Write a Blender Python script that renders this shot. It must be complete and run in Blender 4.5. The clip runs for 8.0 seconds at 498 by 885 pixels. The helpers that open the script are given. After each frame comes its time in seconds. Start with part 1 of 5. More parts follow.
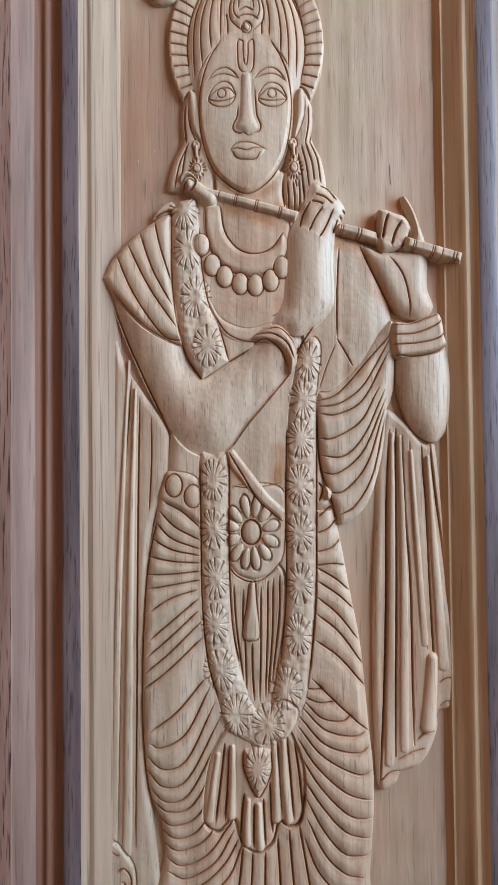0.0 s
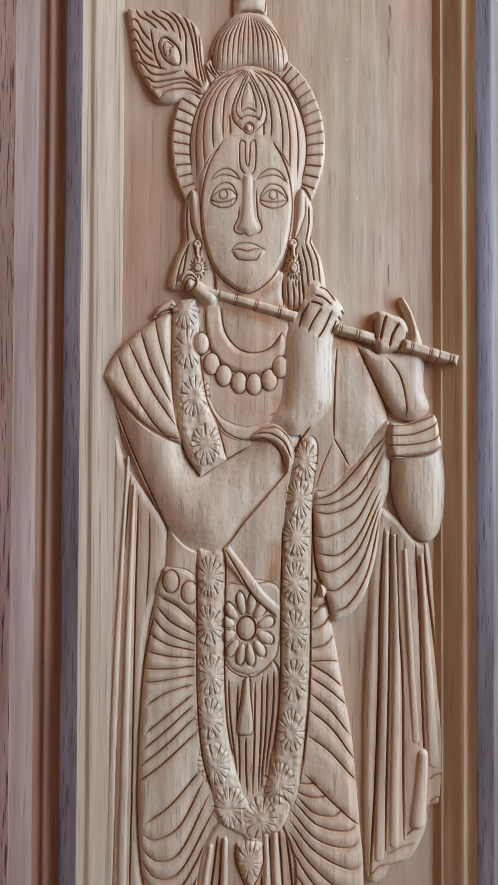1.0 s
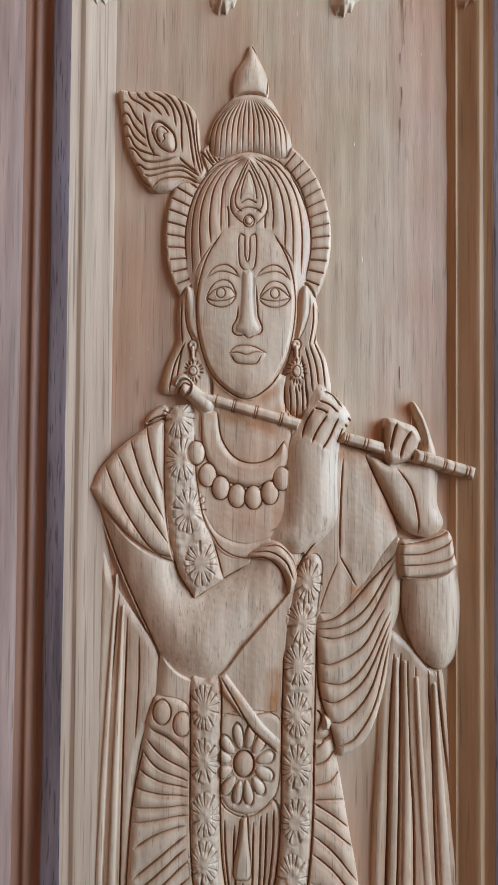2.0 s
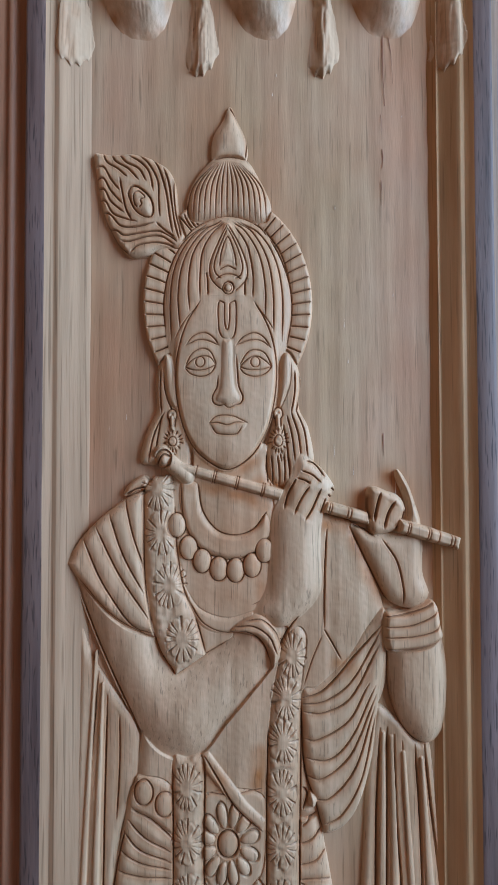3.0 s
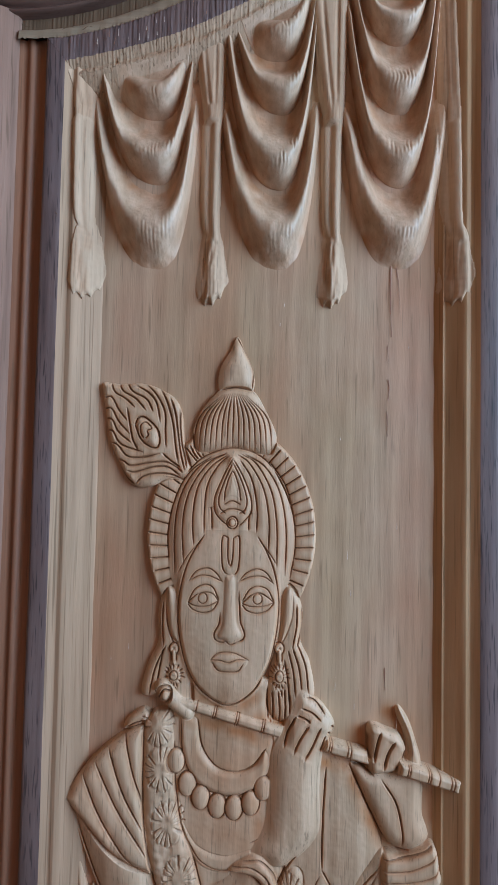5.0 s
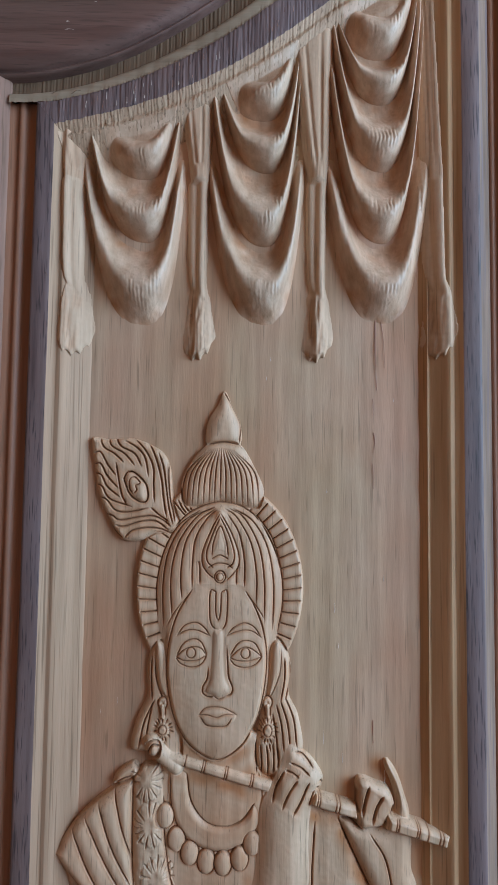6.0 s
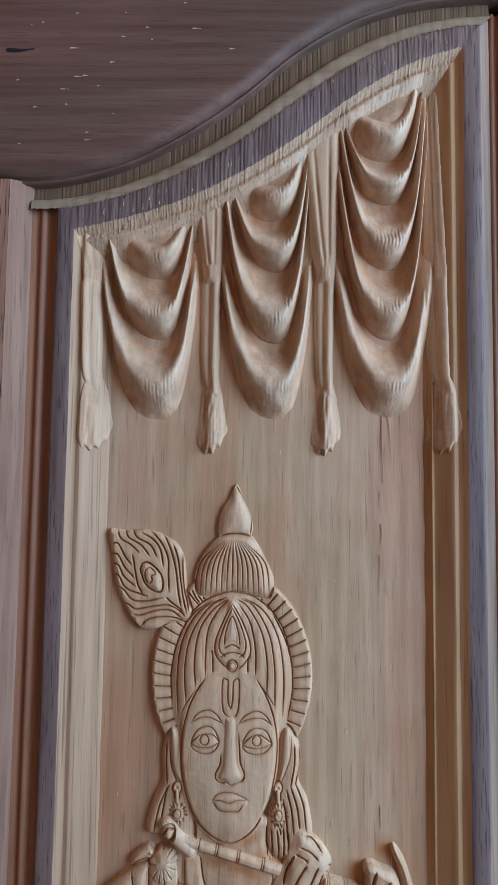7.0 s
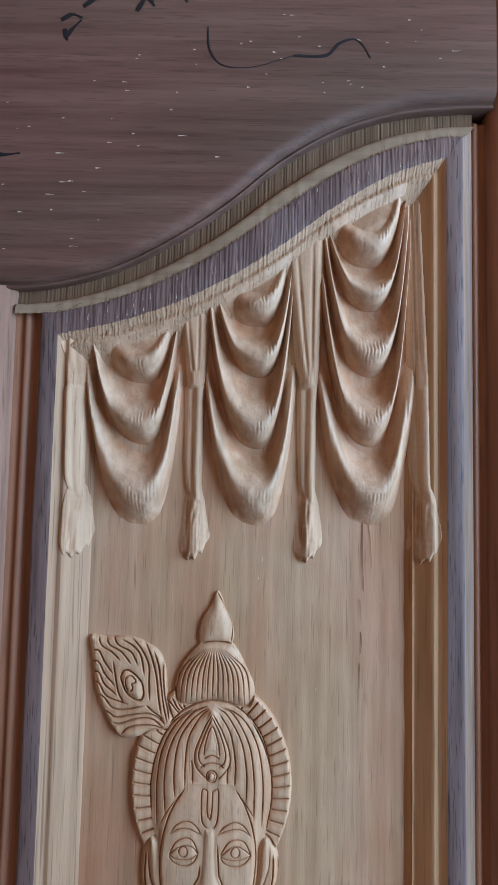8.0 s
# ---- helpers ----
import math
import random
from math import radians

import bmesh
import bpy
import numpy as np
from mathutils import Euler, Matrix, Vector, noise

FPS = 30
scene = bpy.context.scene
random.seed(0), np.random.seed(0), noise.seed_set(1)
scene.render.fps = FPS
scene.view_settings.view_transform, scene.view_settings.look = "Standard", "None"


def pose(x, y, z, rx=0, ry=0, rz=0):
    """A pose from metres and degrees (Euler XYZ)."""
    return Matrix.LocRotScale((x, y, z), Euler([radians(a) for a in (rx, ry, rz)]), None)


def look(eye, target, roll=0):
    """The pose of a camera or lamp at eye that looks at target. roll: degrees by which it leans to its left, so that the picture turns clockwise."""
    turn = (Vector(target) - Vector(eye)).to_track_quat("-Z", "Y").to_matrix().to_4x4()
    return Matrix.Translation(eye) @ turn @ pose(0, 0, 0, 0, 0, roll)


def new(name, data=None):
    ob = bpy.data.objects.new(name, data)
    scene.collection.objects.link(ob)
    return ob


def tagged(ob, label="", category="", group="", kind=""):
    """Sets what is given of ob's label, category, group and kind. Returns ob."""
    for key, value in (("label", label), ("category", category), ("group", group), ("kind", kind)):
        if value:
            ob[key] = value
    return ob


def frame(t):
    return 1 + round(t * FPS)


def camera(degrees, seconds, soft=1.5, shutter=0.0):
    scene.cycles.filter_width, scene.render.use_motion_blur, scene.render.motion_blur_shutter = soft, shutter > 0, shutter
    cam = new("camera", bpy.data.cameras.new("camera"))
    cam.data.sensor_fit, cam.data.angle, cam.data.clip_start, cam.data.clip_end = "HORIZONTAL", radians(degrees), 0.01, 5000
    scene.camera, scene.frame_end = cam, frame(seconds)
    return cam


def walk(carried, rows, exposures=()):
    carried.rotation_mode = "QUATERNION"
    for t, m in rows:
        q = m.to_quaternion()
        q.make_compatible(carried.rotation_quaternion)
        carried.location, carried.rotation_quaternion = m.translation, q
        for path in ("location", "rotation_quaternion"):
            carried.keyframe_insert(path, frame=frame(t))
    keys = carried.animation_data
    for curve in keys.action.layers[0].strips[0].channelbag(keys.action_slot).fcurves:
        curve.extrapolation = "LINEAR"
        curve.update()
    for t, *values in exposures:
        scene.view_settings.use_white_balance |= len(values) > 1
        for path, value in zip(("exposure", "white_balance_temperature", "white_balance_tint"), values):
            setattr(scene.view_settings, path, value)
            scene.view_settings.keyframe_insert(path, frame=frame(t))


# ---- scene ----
# ---------------------------------------------------------------- camera
cam = camera(50.00, 8.0, soft=1.5)
ROWS = [
    (0, -0.0367, -0.5476, 1.0842, -0.4286, 1.2159, 0.5893),
    (0.3, -0.0305, -0.5472, 1.1084, -0.3819, 0.8643, 0.7014),
    (0.5, -0.0287, -0.5465, 1.1211, -0.2122, 0.517, 0.1996),
    (0.8, -0.0298, -0.5525, 1.156, 0.0455, 1.0135, -0.2582),
    (1, -0.0326, -0.557, 1.187, -0.3471, 0.9018, -0.2246),
    (1.2, -0.0405, -0.5565, 1.2075, 0.065, 1.0474, -0.4246),
    (1.5, -0.0405, -0.5453, 1.2437, -0.0304, 1.1396, 0.0118),
    (1.7, -0.0356, -0.5254, 1.2673, -0.1853, 1.2969, -0.4269),
    (2.8, -0.0251, -0.51, 1.3502, -0.4801, 1.1537, -0.2797),
    (3, -0.0206, -0.5081, 1.3615, -1.0293, 1.4723, 0.1115),
    (3.2, -0.0223, -0.5097, 1.3745, -0.7968, 1.6786, 0.7639),
    (3.5, -0.0146, -0.5156, 1.4046, -1.5249, 2.6633, 1.4305),
    (3.7, -0.0184, -0.5211, 1.4271, -1.5565, 2.655, 1.6125),
    (4, -0.0295, -0.519, 1.462, -0.849, 2.928, 0.8636),
    (4.2, -0.0297, -0.5105, 1.4746, -1.0359, 2.2748, 0.1909),
    (4.5, -0.0322, -0.5048, 1.5029, -0.3397, 1.6809, -0.1643),
    (4.8, -0.0226, -0.5095, 1.5475, -0.1382, 1.8372, -0.5309),
    (5, -0.018, -0.517, 1.575, -0.2135, 2.2474, -1.0757),
    (5.2, -0.0165, -0.5236, 1.595, -0.1983, 2.5304, -1.3871),
    (6.3, -0.0031, -0.5253, 1.6324, 0.1558, 3.1781, -0.384),
    (6.5, -0.0039, -0.5257, 1.6492, 0.4509, 3.1649, -0.2977),
    (6.8, -0.0056, -0.54, 1.6801, 1.0034, 2.9497, -0.4684),
    (7, -0.0067, -0.5512, 1.7078, 1.0376, 3.4402, -0.7272),
    (7.2, 0.0012, -0.5579, 1.7318, 0.0556, 3.7506, -1.2057),
    (7.5, -0.002, -0.5534, 1.7667, 0.2119, 3.4914, -1.3032),
    (7.8, 0.0002, -0.552, 1.7923, 0.1357, 3.2026, -1.4291),
    (8, 0.0022, -0.5601, 1.8163, 0.2159, 3.607, -1.1772),
]
EXPOSURES = [(0.0, 0.1), (1.0, 0.05), (1.7, 0.03), (2.8, -0.35), (3.5, -0.4), (5.0, -0.52), (6.5, -0.5), (7.0, -0.44), (8.0, -0.35)]
walk(cam, [(t, pose(x, y, z, 90 + pitch, roll, yaw)) for t, x, y, z, yaw, pitch, roll in ROWS], EXPOSURES)

# ---------------------------------------------------------------- world and light
world = bpy.data.worlds.new("sky")
scene.world = world
world.use_nodes = True
wn = world.node_tree.nodes
sky = wn.new("ShaderNodeTexSky")
sky.sky_type, sky.sun_disc = "NISHITA", False
sky.sun_elevation, sky.sun_rotation = radians(40), radians(200)
world.node_tree.links.new(sky.outputs[0], wn["Background"].inputs[0])
wn["Background"].inputs[1].default_value = 0.02


def area_lamp(name, place, target, wide, high, watts, colour):
    data = bpy.data.lights.new(name, "AREA")
    data.shape, data.size, data.size_y, data.energy, data.color = "RECTANGLE", wide, high, watts, colour
    ob = new(name, data)
    ob.matrix_world = look(place, target)
    return ob


area_lamp("daylight_side_opening", (1.93, -1.2, 2.12), (0.0, -1.2, 2.0), 1.7, 1.65, 172, (0.475, 0.715, 1.0))
# Added fill from behind the camera; no window is known there.
area_lamp("front_fill_lamp", (-0.3, -2.93, 1.65), (-0.3, 0.0, 1.65), 1.5, 1.1, 3.6, (0.55, 0.75, 1.0))

# ---------------------------------------------------------------- materials


def shader(name):
    m = bpy.data.materials.new(name)
    m.use_nodes = True
    return m, m.node_tree.nodes, m.node_tree.links, m.node_tree.nodes["Principled BSDF"]


def noise_tex(nodes, links, scale, stretch, detail=4.0, rough=0.55):
    co = nodes.new("ShaderNodeTexCoord")
    mp = nodes.new("ShaderNodeMapping")
    mp.inputs["Scale"].default_value = stretch
    tx = nodes.new("ShaderNodeTexNoise")
    tx.inputs["Scale"].default_value, tx.inputs["Detail"].default_value, tx.inputs["Roughness"].default_value = scale, detail, rough
    links.new(co.outputs["Object"], mp.inputs[0])
    links.new(mp.outputs[0], tx.inputs["Vector"])
    return tx.outputs["Fac"]


def ramp(nodes, links, fac, stops):
    r = nodes.new("ShaderNodeValToRGB")
    e = r.color_ramp.elements
    while len(e) < len(stops):
        e.new(0.5)
    for el, (p, c) in zip(e, stops):
        el.position, el.color = p, (*c, 1) if len(c) == 3 else (c[0], c[0], c[0], 1)
    links.new(fac, r.inputs[0])
    return r.outputs[0]


def mix(nodes, links, mode, fac, a, b):
    n = nodes.new("ShaderNodeMix")
    n.data_type, n.blend_type = "RGBA", mode
    for sock, v in ((n.inputs[0], fac), (n.inputs[6], a), (n.inputs[7], b)):
        if hasattr(v, "is_linked"):
            links.new(v, sock)
        else:
            sock.default_value = v if isinstance(v, float) else (*v, 1)
    return n.outputs[2]


def wood(name, dark, light, along="z", rough=0.55, fleck=0.35, fleck_colour=(0.12, 0.07, 0.04), patch=(0.8, 0.66, 0.6), patch_amount=0.3, bump=0.25, coat=0.0, spec=0.4, scorch_shade=None, tint=None, pores=(420, 16, 0.60)):
    """Wood with long streaks, pores and broad patches."""
    m, nodes, links, bsdf = shader(name)
    long = {"z": lambda a, b: (a, a, b), "x": lambda a, b: (b, a, a)}[along]
    streak = noise_tex(nodes, links, 1.0, long(90, 4), 6, 0.6)
    col = ramp(nodes, links, streak, [(0.3, dark), (0.7, light)])
    broad = noise_tex(nodes, links, 1.0, long(9, 3), 3)
    mask = ramp(nodes, links, broad, [(0.42, (0.0,)), (0.68, (patch_amount,))])
    col = mix(nodes, links, "MULTIPLY", mask, col, patch)
    pore = noise_tex(nodes, links, 1.0, long(*pores[:2]), 2, 0.5)
    pmask = ramp(nodes, links, pore, [(pores[2], (0.0,)), (pores[2] + 0.1, (fleck,))])
    col = mix(nodes, links, "MIX", pmask, col, fleck_colour)
    if tint:
        hue = noise_tex(nodes, links, 1.0, long(5.5, 2.2), 4)
        col = mix(nodes, links, "MULTIPLY", ramp(nodes, links, hue, [(0.40, (0.0,)), (0.62, (1.0,))]), col, tint)
    if scorch_shade:
        # Cut lines are darkened in colour: bit scorch together with the grooves' shade.
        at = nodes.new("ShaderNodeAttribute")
        at.attribute_name = "scorch_shade"
        shade_value = nodes.new("ShaderNodeAttribute")
        shade_value.attribute_name = "brown_shade"
        # Multiplies in the painted brown shade.
        col = mix(nodes, links, "MULTIPLY", shade_value.outputs["Fac"], col, (0.78, 0.48, 0.28))
        col = mix(nodes, links, "MIX", ramp(nodes, links, at.outputs["Fac"], [(0.0, (0.0,)), (1.0, (0.86,))]), col, scorch_shade)
    links.new(col, bsdf.inputs["Base Color"])
    rr = ramp(nodes, links, streak, [(0.2, (rough - 0.08,)), (0.8, (rough + 0.1,))])
    links.new(rr, bsdf.inputs["Roughness"])
    bsdf.inputs["Specular IOR Level"].default_value = spec
    bsdf.inputs["Coat Weight"].default_value, bsdf.inputs["Coat Roughness"].default_value = coat, 0.25
    bp = nodes.new("ShaderNodeBump")
    bp.inputs["Strength"].default_value, bp.inputs["Distance"].default_value = bump, 0.0006
    both = nodes.new("ShaderNodeMath")
    both.operation = "ADD"
    fine = noise_tex(nodes, links, 1.0, long(700, 60), 3)
    links.new(streak, both.inputs[0]), links.new(fine, both.inputs[1])
    links.new(both.outputs[0], bp.inputs["Height"])
    links.new(bp.outputs[0], bsdf.inputs["Normal"])
    return m


PALE = wood("pale_carved_wood", (0.46, 0.302, 0.19), (0.74, 0.532, 0.37), rough=0.5, fleck=0.46, spec=0.36, pores=(560, 24, 0.60), patch=(0.95, 0.73, 0.62), patch_amount=0.55, scorch_shade=(0.08, 0.032, 0.014), tint=(0.92, 0.93, 0.92))
# Greyer than the statue's wood, imitating the cool sheen on the folds.
SWAG = wood("greyish_carved_wood", (0.44, 0.295, 0.195), (0.70, 0.505, 0.37), rough=0.46, fleck=0.2, spec=0.42, pores=(560, 40, 0.62), patch=(0.92, 0.76, 0.66), patch_amount=0.5, scorch_shade=(0.08, 0.032, 0.014), tint=(0.93, 0.96, 0.95))
FIELD = wood("pale_field_wood", (0.415, 0.264, 0.172), (0.61, 0.414, 0.282), rough=0.48, fleck=0.42, patch_amount=1.0, patch=(0.95, 0.72, 0.66), scorch_shade=(0.08, 0.032, 0.014), tint=(0.92, 0.94, 0.84))
# Recess under the rail: this dark tone carries its shade.
OLIVE = wood("shade_dark_olive_wood", (0.115, 0.068, 0.04), (0.205, 0.13, 0.08), rough=0.75, fleck=0.5, spec=0.2)
CORD = wood("dull_cord_wood", (0.45, 0.30, 0.195), (0.68, 0.48, 0.335), rough=0.65, fleck=0.4, spec=0.15, scorch_shade=(0.08, 0.032, 0.014))
SLOPE = wood("routed_slope_wood", (0.38, 0.24, 0.153), (0.53, 0.35, 0.232), rough=0.62, fleck=0.5, spec=0.15, pores=(480, 7, 0.58), tint=(0.95, 0.96, 0.94))
# Slope turned from the light: its brown shade is put into this colour.
SLOPE_SHADED = wood("shaded_slope_wood", (0.40, 0.232, 0.12), (0.57, 0.345, 0.192), rough=0.55, fleck=0.4, spec=0.2, pores=(480, 9, 0.6), patch=(0.85, 0.7, 0.58), patch_amount=0.6)
TORN = wood("torn_end_grain_wood", (0.37, 0.24, 0.152), (0.53, 0.356, 0.236), rough=0.65, fleck=0.55, spec=0.2, pores=(520, 60, 0.57))
# The same olive, lighter where the fillet is lit.
FILLET = wood("olive_fillet_wood", (0.25, 0.185, 0.125), (0.42, 0.33, 0.235), along="x", rough=0.65, fleck=0.12, spec=0.2)
# Second tone of the stile's wood, with the chamfer's lighting put into it.
CHAMFER = wood("chamfer_lit_wood", (0.215, 0.118, 0.084), (0.385, 0.228, 0.168), rough=0.65, fleck=0.5, spec=0.15)
EDGE = wood("pale_edge_wood", (0.17, 0.112, 0.08), (0.43, 0.295, 0.22), spec=0.15, rough=0.65, fleck=0.75, fleck_colour=(0.2, 0.15, 0.15), pores=(420, 9, 0.54))
BAND = wood("purple_brown_wood", (0.116, 0.076, 0.071), (0.262, 0.182, 0.166), rough=0.5, patch_amount=0.5, fleck=0.7, fleck_colour=(0.04, 0.028, 0.028), spec=0.28, pores=(560, 34, 0.57), tint=(0.84, 0.88, 0.95))
STILE = wood("pink_brown_stile_wood", (0.26, 0.128, 0.086), (0.45, 0.255, 0.19), rough=0.5, fleck=1.0, fleck_colour=(0.07, 0.028, 0.022), patch_amount=0.6, pores=(560, 26, 0.55))
REDWOOD = wood("red_brown_groove_wood", (0.24, 0.105, 0.06), (0.39, 0.185, 0.11), rough=0.5)
DARKRED = wood("dark_red_stile_wood", (0.26, 0.118, 0.074), (0.43, 0.22, 0.145), rough=0.42)
RAIL = wood("dark_brown_rail_wood", (0.118, 0.056, 0.044), (0.215, 0.115, 0.09), along="x", tint=(0.80, 0.93, 0.92), pores=(500, 26, 0.58), rough=0.6, fleck=0.35, fleck_colour=(0.05, 0.025, 0.02), spec=0.28)


def plain(name, colour, rough, amount=0.15, scale=6.0):
    m, nodes, links, bsdf = shader(name)
    n = noise_tex(nodes, links, scale, (1, 1, 1), 6)
    a, b = [tuple(c * k for c in colour) for k in (1 - amount, 1 + amount)]
    links.new(ramp(nodes, links, n, [(0.3, a), (0.7, b)]), bsdf.inputs["Base Color"])
    bsdf.inputs["Roughness"].default_value = rough
    return m


# Unseen walls and ceiling; the orange is added as a warm reflector.
BOUNCE_PLASTER = plain("warm_bounce_plaster", (0.49, 0.203, 0.065), 0.9)
CONCRETE = plain("floor_concrete", (0.16, 0.13, 0.105), 0.85, 0.25)
INK = plain("marker_ink", (0.012, 0.016, 0.022), 0.5)
SPLINTER = plain("pale_splinter", (0.55, 0.45, 0.38), 0.6)

# ---------------------------------------------------------------- building tools (relief numbers are in millimetres)


def mesh_object(name, mesh, material, parent=None, label=""):
    mesh.materials.append(material)
    ob = new(name, mesh)
    ob.parent = parent
    return tagged(ob, label)


def part(name, bm, material, parent=None, label=""):
    mesh = bpy.data.meshes.new(name)
    bm.to_mesh(mesh)
    bm.free()
    return mesh_object(name, mesh, material, parent, label)


def grid_mesh(name, V, smooth=True, keep=None):
    """A mesh from an array of places [rows, columns, 3]; keep: the cells to fill."""
    r, c = V.shape[:2]
    idx = np.arange(r * c).reshape(r, c)
    quads = np.stack([idx[:-1, :-1], idx[:-1, 1:], idx[1:, 1:], idx[1:, :-1]], -1)
    quads = quads[keep] if keep is not None else quads.reshape(-1, 4)
    used, inv = np.unique(quads, return_inverse=True)
    flat = V.reshape(-1, 3)[used].astype(np.float32)
    inv = inv.reshape(-1).astype(np.int32)
    mesh = bpy.data.meshes.new(name)
    mesh.vertices.add(len(flat)), mesh.loops.add(len(inv)), mesh.polygons.add(len(inv) // 4)
    mesh.vertices.foreach_set("co", flat.ravel())
    mesh.loops.foreach_set("vertex_index", inv)
    mesh.polygons.foreach_set("loop_start", np.arange(0, len(inv), 4, dtype=np.int32))
    mesh.polygons.foreach_set("use_smooth", np.full(len(inv) // 4, smooth))
    mesh.update(calc_edges=True)
    return mesh


def spline(pts, closed=False, n=7):
    """Points along a smooth curve through pts."""
    p = np.array(pts, float)
    if len(p) < 3:
        return p
    q = np.vstack([p[-1], p, p[0], p[1]]) if closed else np.vstack([2 * p[0] - p[1], p, 2 * p[-1] - p[-2]])
    t = np.linspace(0, 1, n, endpoint=False)[:, None]
    out = []
    for a, b, c, d in zip(q[:-3], q[1:-2], q[2:-1], q[3:]):
        out.append(0.5 * (2 * b + (c - a) * t + (2 * a - 5 * b + 4 * c - d) * t**2 + (3 * b - a - 3 * c + d) * t**3))
    out = np.vstack(out)
    return out if closed else np.vstack([out, p[-1]])


def smooth_noise(shape, cell, seed):
    """Soft random hills, about cell samples wide, from -1 to 1."""
    g = np.random.RandomState(seed)
    h, w = shape
    a = g.uniform(-1, 1, (int(h / cell) + 3, int(w / cell) + 3))
    y, x = np.arange(h) / cell, np.arange(w) / cell
    iy, ix = y.astype(int), x.astype(int)
    fy, fx = y - iy, x - ix
    fy, fx = (fy * fy * (3 - 2 * fy))[:, None], (fx * fx * (3 - 2 * fx))[None]
    p, q = a[np.ix_(iy, ix)], a[np.ix_(iy, ix + 1)]
    r, s = a[np.ix_(iy + 1, ix)], a[np.ix_(iy + 1, ix + 1)]
    return (p * (1 - fx) + q * fx) * (1 - fy) + (r * (1 - fx) + s * fx) * fy


def rounded(d, rim):
    k = np.clip(d / rim, 0, 1)
    return np.sin(0.5 * math.pi * k) ** 0.75


def blurred(a, n):
    """Two passes of a square mean over 2 n + 1 samples."""
    for _ in range(2):
        for axis in (0, 1):
            b = np.pad(a, [(n + 1, n) if k == axis else (0, 0) for k in (0, 1)], mode="edge").cumsum(axis)
            hi, lo = (b[2 * n + 1:], b[:-2 * n - 1]) if axis == 0 else (b[:, 2 * n + 1:], b[:, :-2 * n - 1])
            a = (hi - lo) / (2 * n + 1)
    return a


class Relief:
    """A carved surface: height over the board, tool stroke by tool stroke."""

    def __init__(self, x0, x1, z0, z1, step):
        self.step, self.x, self.z = step, np.arange(x0, x1, step), np.arange(z0, z1, step)
        self.h = np.full((len(self.z), len(self.x)), -1.2)
        self.burn_shade, self.shade_tint = np.zeros(self.h.shape), np.zeros(self.h.shape)

    def window(self, p, margin):
        lo, hi = p.min(0) - margin, p.max(0) + margin
        i0, i1 = np.searchsorted(self.x, (lo[0], hi[0]))
        j0, j1 = np.searchsorted(self.z, (lo[1], hi[1]))
        s = (slice(j0, j1), slice(i0, i1))
        return s, *np.meshgrid(self.x[i0:i1], self.z[j0:j1])

    @staticmethod
    def away(p, X, Z):
        """Distance to a line, and how far along it the nearest place is (0 to 1)."""
        best, along = np.full(X.shape, 1e9), np.zeros(X.shape)
        n = len(p) - 1
        for k in range(n):
            a, e = p[k], p[k + 1] - p[k]
            t = np.clip(((X - a[0]) * e[0] + (Z - a[1]) * e[1]) / (e @ e + 1e-9), 0, 1)
            d = (X - a[0] - t * e[0]) ** 2 + (Z - a[1] - t * e[1]) ** 2
            near = d < best
            best = np.where(near, d, best)
            along = np.where(near, (k + t) / n, along)
        return np.sqrt(best), along

    def inside(self, p, X, Z):
        d, _ = self.away(np.vstack([p, p[:1]]), X, Z)
        odd = np.zeros(X.shape, bool)
        for a, b in zip(p, np.roll(p, -1, 0)):
            if a[1] != b[1]:
                cross = ((a[1] > Z) != (b[1] > Z)) & (X < (b[0] - a[0]) * (Z - a[1]) / (b[1] - a[1]) + a[0])
                odd ^= cross
        return np.where(odd, d, -d)

    def lay(self, pts, top, rim=8.0, edge=1.0, over=False, soft=None, closed_smooth=True, bumps=0.0):
        """A rounded form with that outline, laid over what is there. over: only where it stands higher."""
        p = spline(pts, True) if closed_smooth else np.array(pts, float)
        s, X, Z = self.window(p, 2)
        d = self.inside(p, X, Z)
        a = np.clip(d / (soft or self.step) + 0.5, 0, 1)
        new_h = edge + (top - edge) * rounded(d, rim)
        if rim > 13:
            new_h = blurred(new_h, int(0.16 * rim / self.step))
        if bumps:
            new_h = new_h + bumps * smooth_noise(X.shape, 4.5 / self.step, 31)
        if over:
            new_h = np.maximum(new_h, self.h[s])
        self.h[s] = self.h[s] * (1 - a) + new_h * a
        self.burn_shade[s] *= 1 - a
        self.shade_tint[s] *= 1 - a

    def band(self, pts, r, top, edge=None, taper=(1, 1), over=True):
        """A rounded roll along a line."""
        p = spline(pts)
        s, X, Z = self.window(p, r + 2)
        d, t = self.away(p, X, Z)
        rr = r * (taper[0] + (taper[1] - taper[0]) * t)
        e = top - r if edge is None else edge
        new_h = e + (top - e) * np.sqrt(np.clip(1 - (d / rr) ** 2, 0, 1))
        a = np.clip((rr - d) / self.step + 0.5, 0, 1)
        if over:
            new_h = np.maximum(new_h, self.h[s])
        self.h[s] = self.h[s] * (1 - a) + new_h * a
        self.burn_shade[s] *= 1 - a
        self.shade_tint[s] *= 1 - a

    def cut(self, pts, width=1.1, depth=2.2, ends=0.12, floor=-1.2, soft=0.13):
        """A groove along a line, shallower at its ends; scorch and shade go into its colour."""
        p = spline(pts)
        s, X, Z = self.window(p, width * 7 + 1)
        d, t = self.away(p, X, Z)
        fade = np.clip(np.minimum(t, 1 - t) / max(ends, 1e-3) * 0.75 + 0.25, 0, 1)
        g = np.clip(1 - d / (0.66 * width * (0.6 + 0.4 * fade)), 0, 1)
